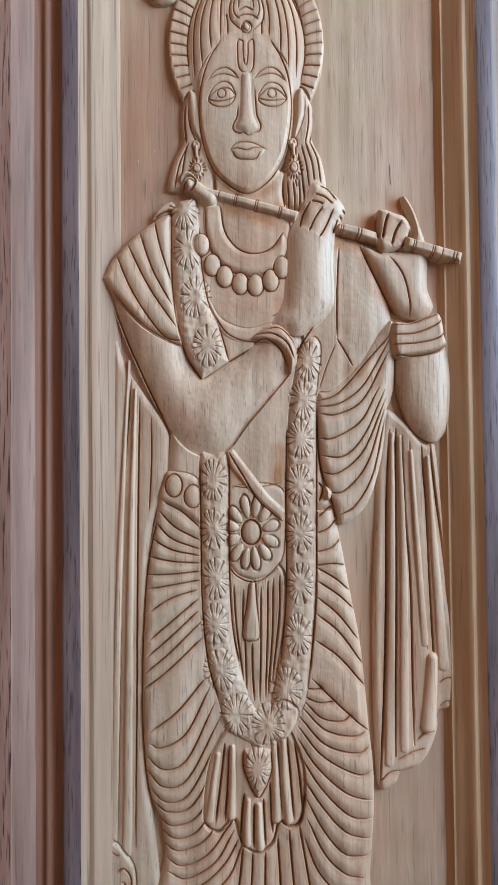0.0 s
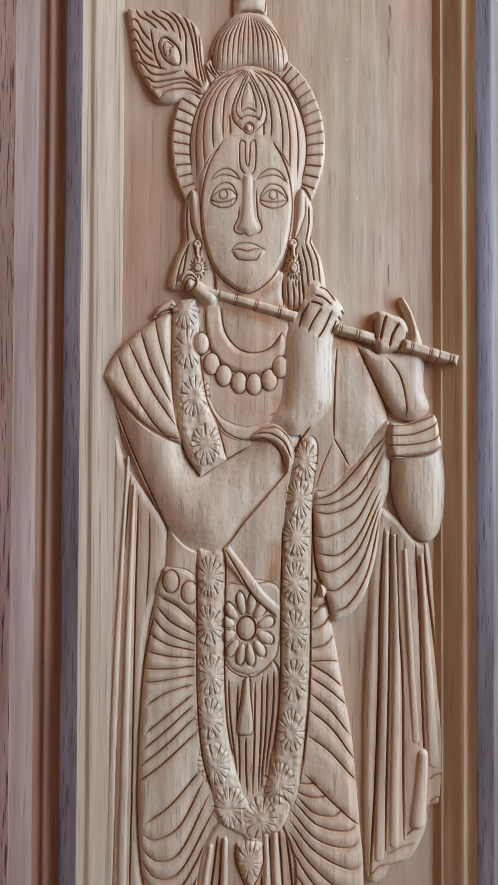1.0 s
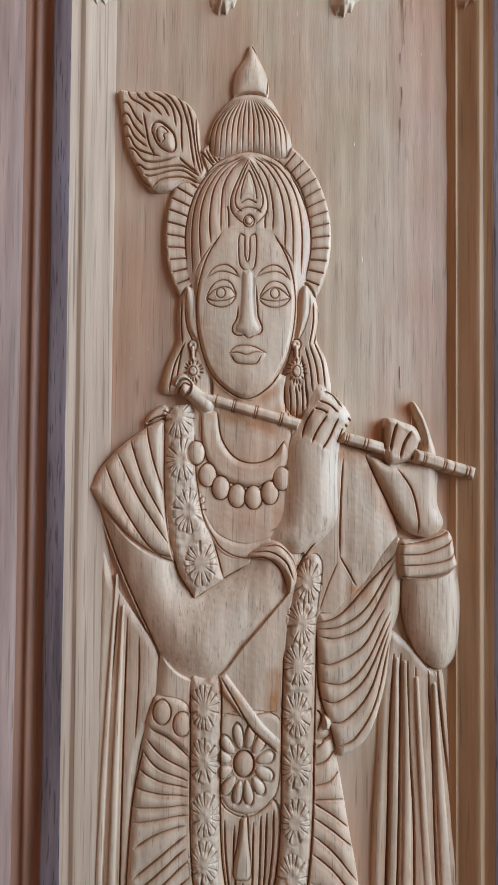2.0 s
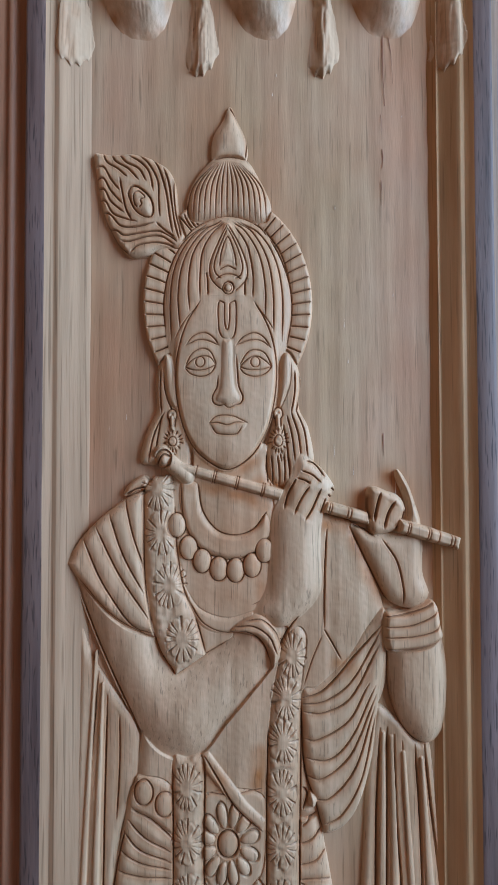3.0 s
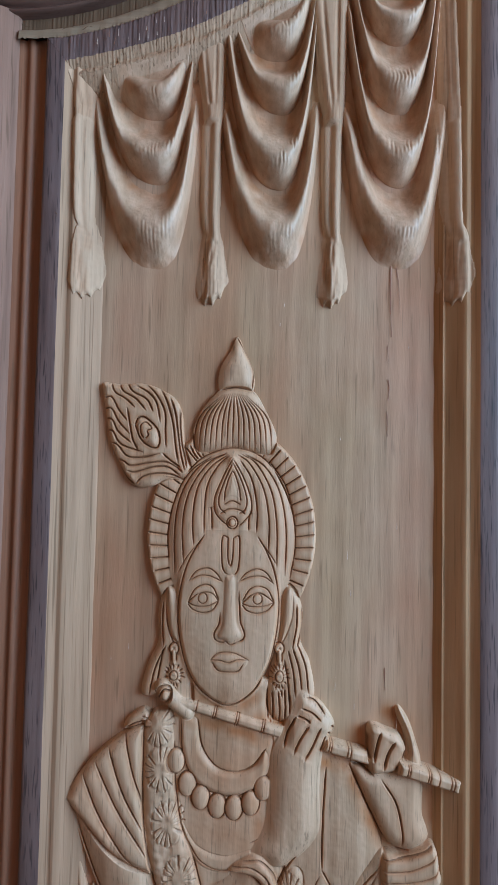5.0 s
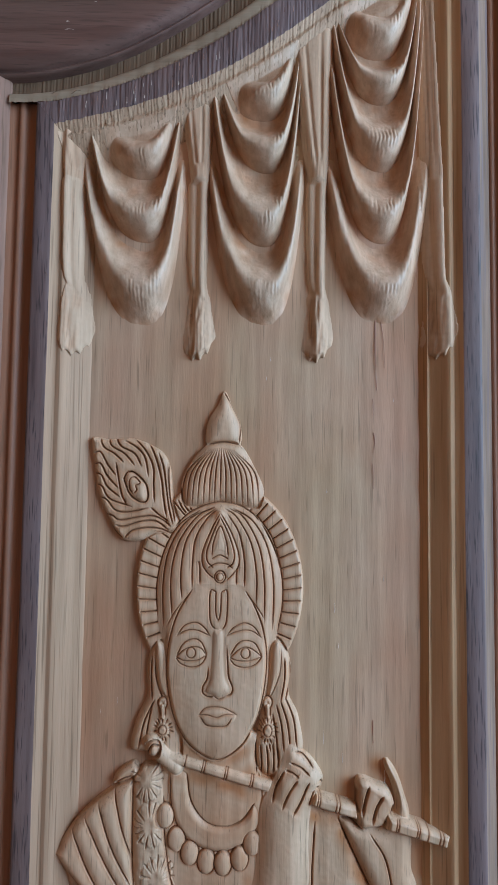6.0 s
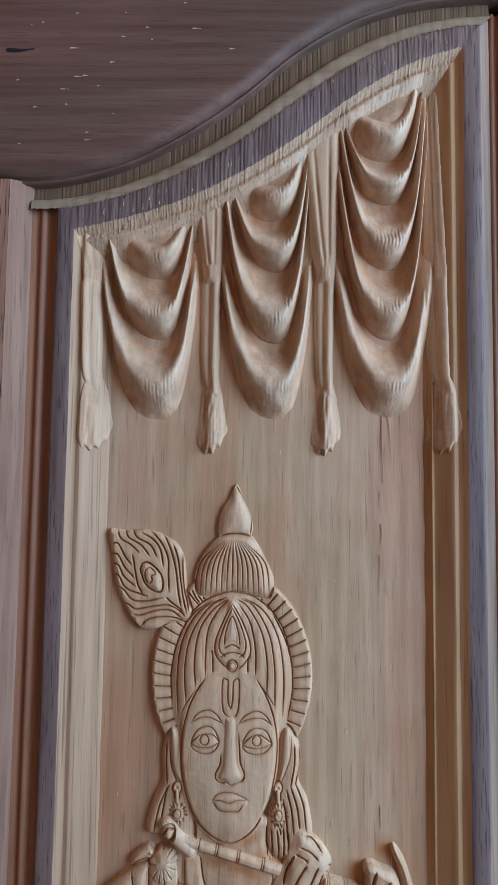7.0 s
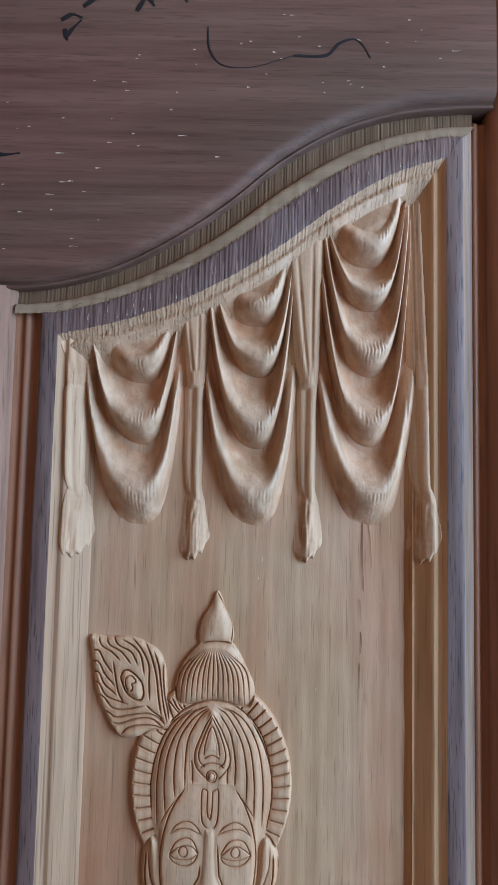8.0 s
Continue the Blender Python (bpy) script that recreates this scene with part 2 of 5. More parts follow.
        dip = soft * depth * fade * np.exp(-((d / ((2.6 if soft < 0.2 else 3.4) * width)) ** 2))
        self.h[s] = np.maximum(self.h[s] - dip - 1.15 * depth * fade * g ** 0.8, np.minimum(self.h[s], floor))
        # Dark core and brown halo paint the groove's shade along the cut.
        self.burn_shade[s] = np.maximum(self.burn_shade[s], np.clip(1.0 - d / (0.62 * width), 0, 1) * fade)
        self.shade_tint[s] = np.maximum(self.shade_tint[s], 0.55 * fade * np.exp(-((d / (2.1 * width)) ** 2)))

    def swell(self, centre, rx, rz, amount, turn=0.0):
        """A broad soft rise (or hollow) on what is carved already."""
        c = np.array(centre, float)
        m = max(rx, rz) * 2.2
        s, X, Z = self.window(np.array([c - m, c + m]), 0)
        co, si = math.cos(radians(turn)), math.sin(radians(turn))
        u, v = (X - c[0]) * co + (Z - c[1]) * si, (Z - c[1]) * co - (X - c[0]) * si
        self.h[s] += np.where(self.h[s] > 0, amount * np.exp(-((u / rx) ** 2 + (v / rz) ** 2)), 0)

    def disc(self, centre, rx, rz, top, edge, over=False):
        a = np.linspace(0, 2 * math.pi, 28, endpoint=False)
        self.lay(np.stack([centre[0] + rx * np.cos(a), centre[1] + rz * np.sin(a)], -1), top, min(rx, rz), edge, over, closed_smooth=False)

    def ring(self, centre, rx, rz, width=1.0, depth=1.6):
        a = np.linspace(0, 2 * math.pi, 25)
        self.cut(np.stack([centre[0] + rx * np.cos(a), centre[1] + rz * np.sin(a)], -1), width, depth, 0.001)

    def petals(self, centre, rx, rz, count, inner=0.3, rise=1.2, groove=1.2, turn=0.0, line=0.75):
        """A ring of separate oval petals, each with a thin outline."""
        c = np.array(centre, float)
        s, X, Z = self.window(np.array([c - max(rx, rz), c + max(rx, rz)]), 2)
        u, v = (X - c[0]) / rx, (Z - c[1]) / rz
        dome, outline = np.zeros(X.shape), np.zeros(X.shape)
        g = random.Random(int(abs(c[1]) * 7 + abs(c[0])))
        for k in range(count):
            a = turn + 2 * math.pi * (k + g.uniform(-0.12, 0.12)) / count
            long, mid = (1 - inner) / 2 * g.uniform(0.88, 1.04), (1 + inner) / 2
            p, q = u * math.cos(a) + v * math.sin(a) - mid, v * math.cos(a) - u * math.sin(a)
            wide = math.pi / count * (mid + 0.5 * p) * 0.8
            e = np.sqrt((p / long) ** 2 + (q / np.maximum(wide, 0.02)) ** 2)
            dome = np.maximum(dome, np.sqrt(np.clip(1 - e * e, 0, 1)))
            tip = np.clip((p + 0.25) / 0.25, 0.3, 1)
            outline = np.maximum(outline, np.clip(1 - np.abs(e - 1.05) * wide * min(rx, rz) / line, 0, 1) * tip * (p > -long))
        self.h[s] += np.where(self.h[s] > 0, rise * dome - groove * outline * (dome < 0.35), 0)
        self.burn_shade[s] = np.maximum(self.burn_shade[s], 0.55 * outline * (dome < 0.35))

    def flower(self, centre, rx, rz, count, rise=0.9, groove=1.7, turn=0.0):
        """A small daisy: a broad smooth heart, and looped petal ends with slots between them."""
        c = np.array(centre, float)
        s, X, Z = self.window(np.array([c - max(rx, rz), c + max(rx, rz)]), 2)
        u, v = (X - c[0]) / rx, (Z - c[1]) / rz
        g = random.Random(int(abs(c[1]) * 7 + abs(c[0])))
        q, a = np.hypot(u, v), np.arctan2(v, u) + turn
        a = a + 0.16 * np.sin(2 * a + g.uniform(0, 6)) + 0.1 * np.sin(3 * a + g.uniform(0, 6))
        w = count * a / (2 * math.pi)
        off = np.abs(w - np.round(w)) * 2                         # 0 along a petal, 1 between two
        size = np.take(np.array([g.uniform(0.88, 1.06) for _ in range(count)]), np.round(w).astype(int) % count)
        reach = size * (0.66 + 0.34 * np.sqrt(np.clip(1 - off ** 2.2, 0, 1)))
        loop = np.clip((reach - q) / 0.10, 0, 1)
        slot = np.clip(1 - (1 - off) * 2 * math.pi * q * min(rx, rz) / count / 1.5, 0, 1) * np.clip((q - 0.34) / 0.2, 0, 1) * (q < 1.0)
        rim = np.exp(-((q - reach - 0.02) / 0.05) ** 2) * (q > 0.6)
        heart = np.clip(1 - (q / 0.5) ** 2, 0, 1) ** 0.7
        dent = np.exp(-((off - 0.0) / 0.45) ** 2) * np.exp(-((q - 0.62) / 0.16) ** 2)
        self.h[s] += np.where(self.h[s] > 0, rise * loop + 0.4 * heart - 0.35 * dent - groove * np.maximum(slot, 0.1 * rim), 0)
        self.burn_shade[s] = np.maximum(self.burn_shade[s], np.clip(0.75 * slot * np.clip((q - 0.5) / 0.2, 0, 1), 0.2 * rim, 1) * (self.h[s] > 0))

    def brown_shade(self, pts, r, amount):
        """A brown tint painted along a line, as the shade in a pocket."""
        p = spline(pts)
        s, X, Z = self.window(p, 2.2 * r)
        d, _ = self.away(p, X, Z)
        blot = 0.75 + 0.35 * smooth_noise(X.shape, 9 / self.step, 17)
        self.shade_tint[s] = np.maximum(self.shade_tint[s], amount * blot * np.exp(-((d / r) ** 2)))

    def mesh(self, name, seed=3, rough=0.25, relief=1.0):
        k = 14 / self.step
        h = np.where(self.h > 0, relief, 1.0) * self.h + np.where(self.h > 0, rough * smooth_noise(self.h.shape, k, seed) + 0.4 * rough * smooth_noise(self.h.shape, k / 4, seed + 1), 0)
        X, Z = np.meshgrid(self.x, self.z)
        up = self.h > -1.15
        keep = up[:-1, :-1] | up[1:, :-1] | up[:-1, 1:] | up[1:, 1:]
        made = grid_mesh(name, np.stack([X, -h, Z], -1) / 1000, True, keep)
        idx = np.arange(h.size).reshape(h.shape)
        quads = np.stack([idx[:-1, :-1], idx[:-1, 1:], idx[1:, 1:], idx[1:, :-1]], -1)[keep]
        tint = made.attributes.new("scorch_shade", "FLOAT", "POINT")
        tint.data.foreach_set("value", self.burn_shade.ravel()[np.unique(quads)].astype(np.float32))
        shade_value = made.attributes.new("brown_shade", "FLOAT", "POINT")
        shade_value.data.foreach_set("value", self.shade_tint.ravel()[np.unique(quads)].astype(np.float32))
        return made


def box(bm, x0, x1, y0, y1, z0, z1, bevel=0.0):
    r = bmesh.ops.create_cube(bm, size=1, matrix=Matrix.LocRotScale(((x0 + x1) / 2, (y0 + y1) / 2, (z0 + z1) / 2), None, (x1 - x0, y1 - y0, z1 - z0)))
    if bevel:
        bmesh.ops.bevel(bm, geom=list({e for v in r["verts"] for e in v.link_edges}), offset=bevel, segments=2, affect="EDGES")


def box_object(name, dims, material, parent=None, label="", bevel=0.0):
    bm = bmesh.new()
    box(bm, *dims, bevel)
    return part(name, bm, material, parent, label)


# ---------------------------------------------------------------- the unseen room that closes the place; orange walls bounce warm light
def setting(name, dims, material, label, category):
    return tagged(box_object(name, dims, material), label, category, kind="structure")


setting("floor", (-2.6, 2.2, -3.2, 0.3, -0.1, 0.0), CONCRETE, "bare grey concrete floor of the room", "floor")
setting("ceiling", (-2.6, 2.2, -3.2, 0.3, 3.2, 3.3), BOUNCE_PLASTER, "unseen plastered ceiling, orange to bounce warm light", "ceiling")
setting("wall_west", (-2.6, -2.5, -3.2, 0.3, 0.0, 3.2), BOUNCE_PLASTER, "unseen plastered side wall, orange to bounce warm light", "wall")
wall_n = setting("wall_north", (-2.5, -0.42, 0.1, 0.2, 0.0, 3.2), BOUNCE_PLASTER, "unseen plastered wall beside the carved door, orange to bounce warm light", "wall")
box_object("pier", (0.42, 2.0, 0.1, 0.2, 0.0, 3.2), BOUNCE_PLASTER, wall_n)
box_object("lintel", (-0.42, 0.42, 0.1, 0.2, 2.46, 3.2), BOUNCE_PLASTER, wall_n)
wall_e = setting("wall_east", (2.0, 2.1, -3.2, -2.05, 0.0, 3.2), BOUNCE_PLASTER, "unseen plastered wall with a wide window opening, orange to bounce warm light", "wall")
box_object("pier", (2.0, 2.1, -0.3, 0.2, 0.0, 3.2), BOUNCE_PLASTER, wall_e)
box_object("apron", (2.0, 2.1, -2.05, -0.3, 0.0, 1.25), BOUNCE_PLASTER, wall_e)
box_object("lintel", (2.0, 2.1, -2.05, -0.3, 3.05, 3.2), BOUNCE_PLASTER, wall_e)
# Unseen wall; its opening is added for the front fill lamp.
wall_s = setting("wall_south", (-2.5, -1.1, -3.1, -3.0, 0.0, 3.2), BOUNCE_PLASTER, "unseen orange wall with an opening added for the fill lamp", "wall")
box_object("pier", (0.5, 2.0, -3.1, -3.0, 0.0, 3.2), BOUNCE_PLASTER, wall_s)
box_object("lintel", (-1.1, 0.5, -3.1, -3.0, 2.25, 3.2), BOUNCE_PLASTER, wall_s)
box_object("apron", (-1.1, 0.5, -3.1, -3.0, 0.0, 1.05), BOUNCE_PLASTER, wall_s)

# ---------------------------------------------------------------- the door: stiles, rail, mouldings, field board
door = tagged(new("carved_door"), "tall wooden door with a deeply carved pale panel framed by purplish mouldings", "door", kind="structure")
BOTTOM, TOP, HALF = 0.24, 2.42, 0.2          # panel's lower edge, the door's top, half the width between the moulding bands

CREST = spline([(-198.5, 1958.5), (-143.5, 1971.5), (-86, 1991), (-28, 2020), (30, 2057.5), (88, 2102), (147, 2136.5), (197.5, 2153.5)], n=12) / 1000
RAIL_EDGE = spline([(-297.5, 2006.5), (-247.5, 2005), (-203.5, 2010), (-145.5, 2026.5), (-87.5, 2056.5), (-30, 2096), (28.5, 2145), (87.5, 2180), (147, 2199.5), (206.5, 2207), (254, 2209)], n=12) / 1000


def crest(x):
    return np.interp(x, CREST[:, 0], CREST[:, 1])


def rail_edge(x):
    return np.interp(x, RAIL_EDGE[:, 0], RAIL_EDGE[:, 1])


# moulding profile: millimetres outwards from the band's inner edge, height over the field
SLOPE_LINE = spline([(-38, -0.6), (-37.6, 0.3), (-36, 1.6), (-28, 6.0), (-20, 10.6), (-15, 14.0), (-12.6, 15.2), (-11.4, 15.5)], n=4).tolist() + [(-7.6, 13.7), (-6.9, 13.7), (-3.4, 16.4), (-0.6, 18.2), (0, 18.6)]
EAST_SLOPE_LINE = [(-38, -0.6), (-36.6, 0.6), (-34, 2.9), (-32, 4.8), (-31.2, 5.8), (-30.2, 6.4)] + SLOPE_LINE[11:]
BAND_LINE = [(0, 18.6), (1.2, 19.0), (3.5, 19.2), (6, 19.3), (9, 19.4), (12, 19.3), (15, 19.1), (17, 18.8), (17.8, 18.2)]
EDGE_LINE = [(17.8, 18.2), (18.6, 17.7), (22, 15.2), (26, 12.6), (29, 10.6), (30.4, 9.4), (30.8, -3)]


def strip_place(x, s):
    """Height of the curved top moulding at x, s metres outwards from the band's inner edge."""
    return crest(x) + (s * 1.15 if s <= 0 else s / 0.018 * 0.45 * (rail_edge(x) - crest(x)))


def side_strip(side, line):
    """A straight run of the moulding; its upper end is mitred under the wave."""
    wave, rows = np.linspace(0, 1, 161), []
    for s, h in line:
        s, h = s / 1000, h / 1000
        if side < 0 and s > 0.018:
            s = 0.018 + 0.3 * (s - 0.018)          # this outer edge is steeper
        x = side * (HALF + s)
        top = strip_place(x, s) if s <= 0.018 else strip_place(x, 0.018) + (s - 0.018) * (1.0 if side > 0 else 0.2)
        z = BOTTOM - s + wave * (float(top) - BOTTOM + s)
        wob = np.array([0.0004 * noise.noise((3 * x, 9 * b, s * 90)) for b in z])
        rows.append(np.stack([x + wob, -h + wob, z], -1))
    return np.array(rows if side > 0 else rows[::-1])


WAVE_X = np.linspace(-0.246, 0.232, 760)


def wave_strip(line, place, left, right, torn=(), rough=0.0006, fibre=480):
    """A run of the moulding along the wave. line: (across, height), place: across to height in the door; ends are mitred."""
    rows = []
    for s, h in line:
        x = np.clip(WAVE_X, left(s), right(s))
        wob = np.array([rough * noise.noise((a * fibre, s * 0.05, 4)) + 0.0004 * noise.noise((a * 40, s * 0.4, 7)) for a in x])
        z = place(x, s)
        if s in torn:
            z = z + np.array([0.0010 * noise.noise((a * 420, 1.5 + s, 9)) + 0.0009 * max(0.0, noise.noise((a * 900, s, 2))) for a in x])
            wob = wob + np.array([0.0006 * noise.noise((a * 560, 3 + 0.12 * s, 5)) for a in x])
        rows.append(np.stack([x, -h / 1000 + wob, z], -1))
    return np.array(rows)


def along_wave(x, s):
    return strip_place(x, s / 1000)


def above_band(x, s):
    """Places past the band, by their share of the way to the rail."""
    return crest(x) + s * (rail_edge(x) - crest(x))


for side in (1, -1):
    run = "straight side moulding"
    # The right slope takes the shaded tone, the left the plain one.
    slope = mesh_object("moulding_slope", grid_mesh("moulding_slope", side_strip(side, EAST_SLOPE_LINE if side > 0 else SLOPE_LINE)), SLOPE_SHADED if side > 0 else SLOPE, door, ("shade-browned" if side > 0 else "pale") + " inner slope of the " + run)
    mesh_object("moulding_band", grid_mesh("moulding_band", side_strip(side, BAND_LINE)), BAND, slope, "purplish weathered band of the " + run)
    mesh_object("moulding_edge", grid_mesh("moulding_edge", side_strip(side, EDGE_LINE)), EDGE, slope, "pale planed outer edge of the " + run)

run = "wave-shaped top moulding"
mitre = (lambda s: -HALF - min(s, 18) / 1000, lambda s: HALF + s / 1000)
torn_slope = [SLOPE_LINE[k][0] for k in range(len(SLOPE_LINE) - 8, len(SLOPE_LINE))]
slope = mesh_object("moulding_slope", grid_mesh("moulding_slope", wave_strip(SLOPE_LINE, along_wave, *mitre, torn_slope, 0.0005)), TORN, door, "pale torn-grained inner slope of the " + run)
mesh_object("moulding_band", grid_mesh("moulding_band", wave_strip(BAND_LINE, along_wave, *mitre, (0, 17.8), 0.0006)), BAND, slope, "purplish weathered band of the " + run)
full_width = (lambda s: -0.246, lambda s: 0.2 + 0.031 * min(1, (s - 0.05) / 0.6))
mesh_object("moulding_fillet", grid_mesh("moulding_fillet", wave_strip([(0.445, 18.2), (0.455, 17.6), (0.5, 17.2), (0.56, 17.0), (0.62, 16.4), (0.67, 15.2), (0.69, 14), (0.70, 9)], above_band, *full_width, (0.445, 0.455), 0.0004, 120)), FILLET, slope, "pale olive fillet above the band")
mesh_object("moulding_recess", grid_mesh("moulding_recess", wave_strip([(0.68, 11), (0.70, 10), (0.76, 10), (0.85, 9.6), (0.95, 9.4), (1.08, 9)], above_band, *full_width, (), 0.0007)), OLIVE, slope, "rough recess under the rail, its shade put into the colour")

# field board behind the carving
xs, zs = np.arange(-0.192, 0.193, 0.003), np.arange(BOTTOM - 0.02, 2.19, 0.003)
X, Z = np.meshgrid(xs, zs)
Y = 0.0005 * smooth_noise(X.shape, 9, 5)
top_limit = crest(xs)[None] - 0.012
Z = np.minimum(Z, top_limit)
board = grid_mesh("field_board", np.stack([X, Y, Z], -1))
# Brown shade painted on the board beside the second hand.
field_shade = np.zeros(X.shape)
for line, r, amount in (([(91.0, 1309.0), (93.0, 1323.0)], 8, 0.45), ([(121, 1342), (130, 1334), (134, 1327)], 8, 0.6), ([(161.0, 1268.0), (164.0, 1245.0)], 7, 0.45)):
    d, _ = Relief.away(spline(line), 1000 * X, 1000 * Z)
    field_shade = np.maximum(field_shade, min(1.0, 1.9 * amount) * np.exp(-((d / r) ** 2)))
board.attributes.new("brown_shade", "FLOAT", "POINT").data.foreach_set("value", field_shade.ravel().astype(np.float32))
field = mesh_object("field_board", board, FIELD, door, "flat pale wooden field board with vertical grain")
box_object("back_board", (-0.25, 0.25, 0.004, 0.012, BOTTOM - 0.05, 2.2), REDWOOD, door)

# groove round the mouldings
def groove_strip(side):
    sink, top = (3, 2.2) if side > 0 else (-2, 1.984)
    prof = [(27, 7.5), (29, 7.2), (31, 7), (32, 9), (34, 10.4), (36, 10.2), (38, 8.6), (38.6, 7.2), (43, 8), (47, 10), (52, 10)]
    if side < 0:
        prof = [(19, 7), (24, 7.2)] + prof
    z = np.linspace(BOTTOM - 0.06, top, 90)
    V = [np.stack([np.full(90, side * (HALF + s / 1000)), np.full(90, -(h - sink) / 1000), z], -1) for s, h in prof]
    return np.array(V if side > 0 else V[::-1])


for side in (1, -1):
    mesh_object("groove", grid_mesh("groove", groove_strip(side)), REDWOOD, door, "dark red-brown groove beside the moulding")


def stile(side, z1, outer):
    """An upright with a lit chamfer towards the panel."""
    prof = [(46.0, -3), (46.1, 9), (46.6, 12), (48.5, 14.5), (56, 20), (63, 23.4), (64.4, 23.8), (65.2, 24.6), (70, 24.8), (100, 25), (outer - 4, 25), (outer - 1, 24), (outer, 21), (outer, -20)]
    n = 140
    z = np.linspace(0.02, z1, n)
    V = [np.stack([side * (HALF + s / 1000) + 0.0004 * np.array([noise.noise((s, 6 * k, side)) for k in z]), np.full(n, -h / 1000), z], -1) for s, h in prof]
    return np.array(V if side > 0 else V[::-1])


for side, top, face, words in ((-1, 2.008, STILE, "pinkish brown upright with a chamfer"), (1, TOP, DARKRED, "dark red-brown upright with a rounded edge")):
    V = stile(side, top, 210)
    V = V if side > 0 else V[::-1]
    cuts = [V[7:], V[: 8]]
    upright, chamfer_mesh = [grid_mesh(n, v if side > 0 else v[::-1]) for n, v in zip(("stile", "chamfer"), cuts)]
    upright = mesh_object("stile", upright, face, door, words)
    mesh_object("chamfer", chamfer_mesh, CHAMFER if side < 0 else face, upright, "chamfer along the upright, in its own lit tone" if side < 0 else "")


def rail_mesh():
    """The top rail: a wave-cut lower edge with a rounded bead."""
    x = np.linspace(-0.41, 0.2505, 260)
    e = rail_edge(x)
    rows = [(0.0, 0.001), (0.0, -0.0165), (0.0008, -0.0190), (0.002, -0.0196), (0.0034, -0.0188), (0.0042, -0.0160), (0.0052, -0.0160), (0.006, -0.0190), (0.0085, -0.0230), (0.012, -0.0254), (0.016, -0.0265), (0.020, -0.0268), (0.03, -0.0268)]
    V = [np.stack([x, np.full(len(x), y), e + up], -1) for up, y in rows]
    for k in np.linspace(0.1, 1, 18):
        V.append(np.stack([x, np.full(len(x), -0.0268), e + 0.03 + k * (TOP - e - 0.03)], -1))
    V.append(np.stack([x, np.full(len(x), 0.01), np.full(len(x), TOP)], -1))
    return grid_mesh("rail", np.array(V))


rail = mesh_object("rail", rail_mesh(), RAIL, door, "dark brown wave-cut top rail with pale flecks and marker scribbles")
box_object("bottom_rail", (-0.246, 0.246, -0.024, 0.01, 0.02, BOTTOM - 0.03), STILE, door, "plain bottom rail", 0.003)
box_object("back_panel", (-0.41, 0.41, 0.012, 0.04, 0.0, TOP), REDWOOD, door)

# ---------------------------------------------------------------- carved swags and tassels of the curtain


def px_u(a, b, bottom):
    """A hanging curve from its two ends and its lowest place: height of the curve at x, and steepness."""
    def at(x):
        u = np.where(x < bottom[0], (bottom[0] - x) / (bottom[0] - a[0]), (x - bottom[0]) / (b[0] - bottom[0]))
        end = np.where(x < bottom[0], a[1], b[1])
        return np.where(u <= 1, bottom[1] + (end - bottom[1]) * (0.35 * u**2 + 0.65 * u**4), 1e5), u
    return at


curtain = tagged(new("carved_curtain"), "carved pale wooden curtain of gathered swags and tassels above the statue", "carving")


def hang(a, b, bottom, n=26):
    """The same hanging curve as a line of places."""
    at = px_u(a, b, bottom)
    x = np.concatenate([bottom[0] - (bottom[0] - a[0]) * np.linspace(1, 0, n), bottom[0] + (b[0] - bottom[0]) * np.linspace(0, 1, n)[1:]])
    return np.stack([x, np.minimum(at(np.clip(x, a[0] + 1e-6, b[0] - 1e-6))[0], max(a[1], b[1]))], -1)


def over_slope(X):
    """How high the moulding's slope stands under the carving at its sides."""
    line = np.array(SLOPE_LINE)
    return np.clip(np.interp(np.abs(X) - 1000 * HALF, line[:, 0], line[:, 1]), 0, 99) * (np.abs(X) > 162)


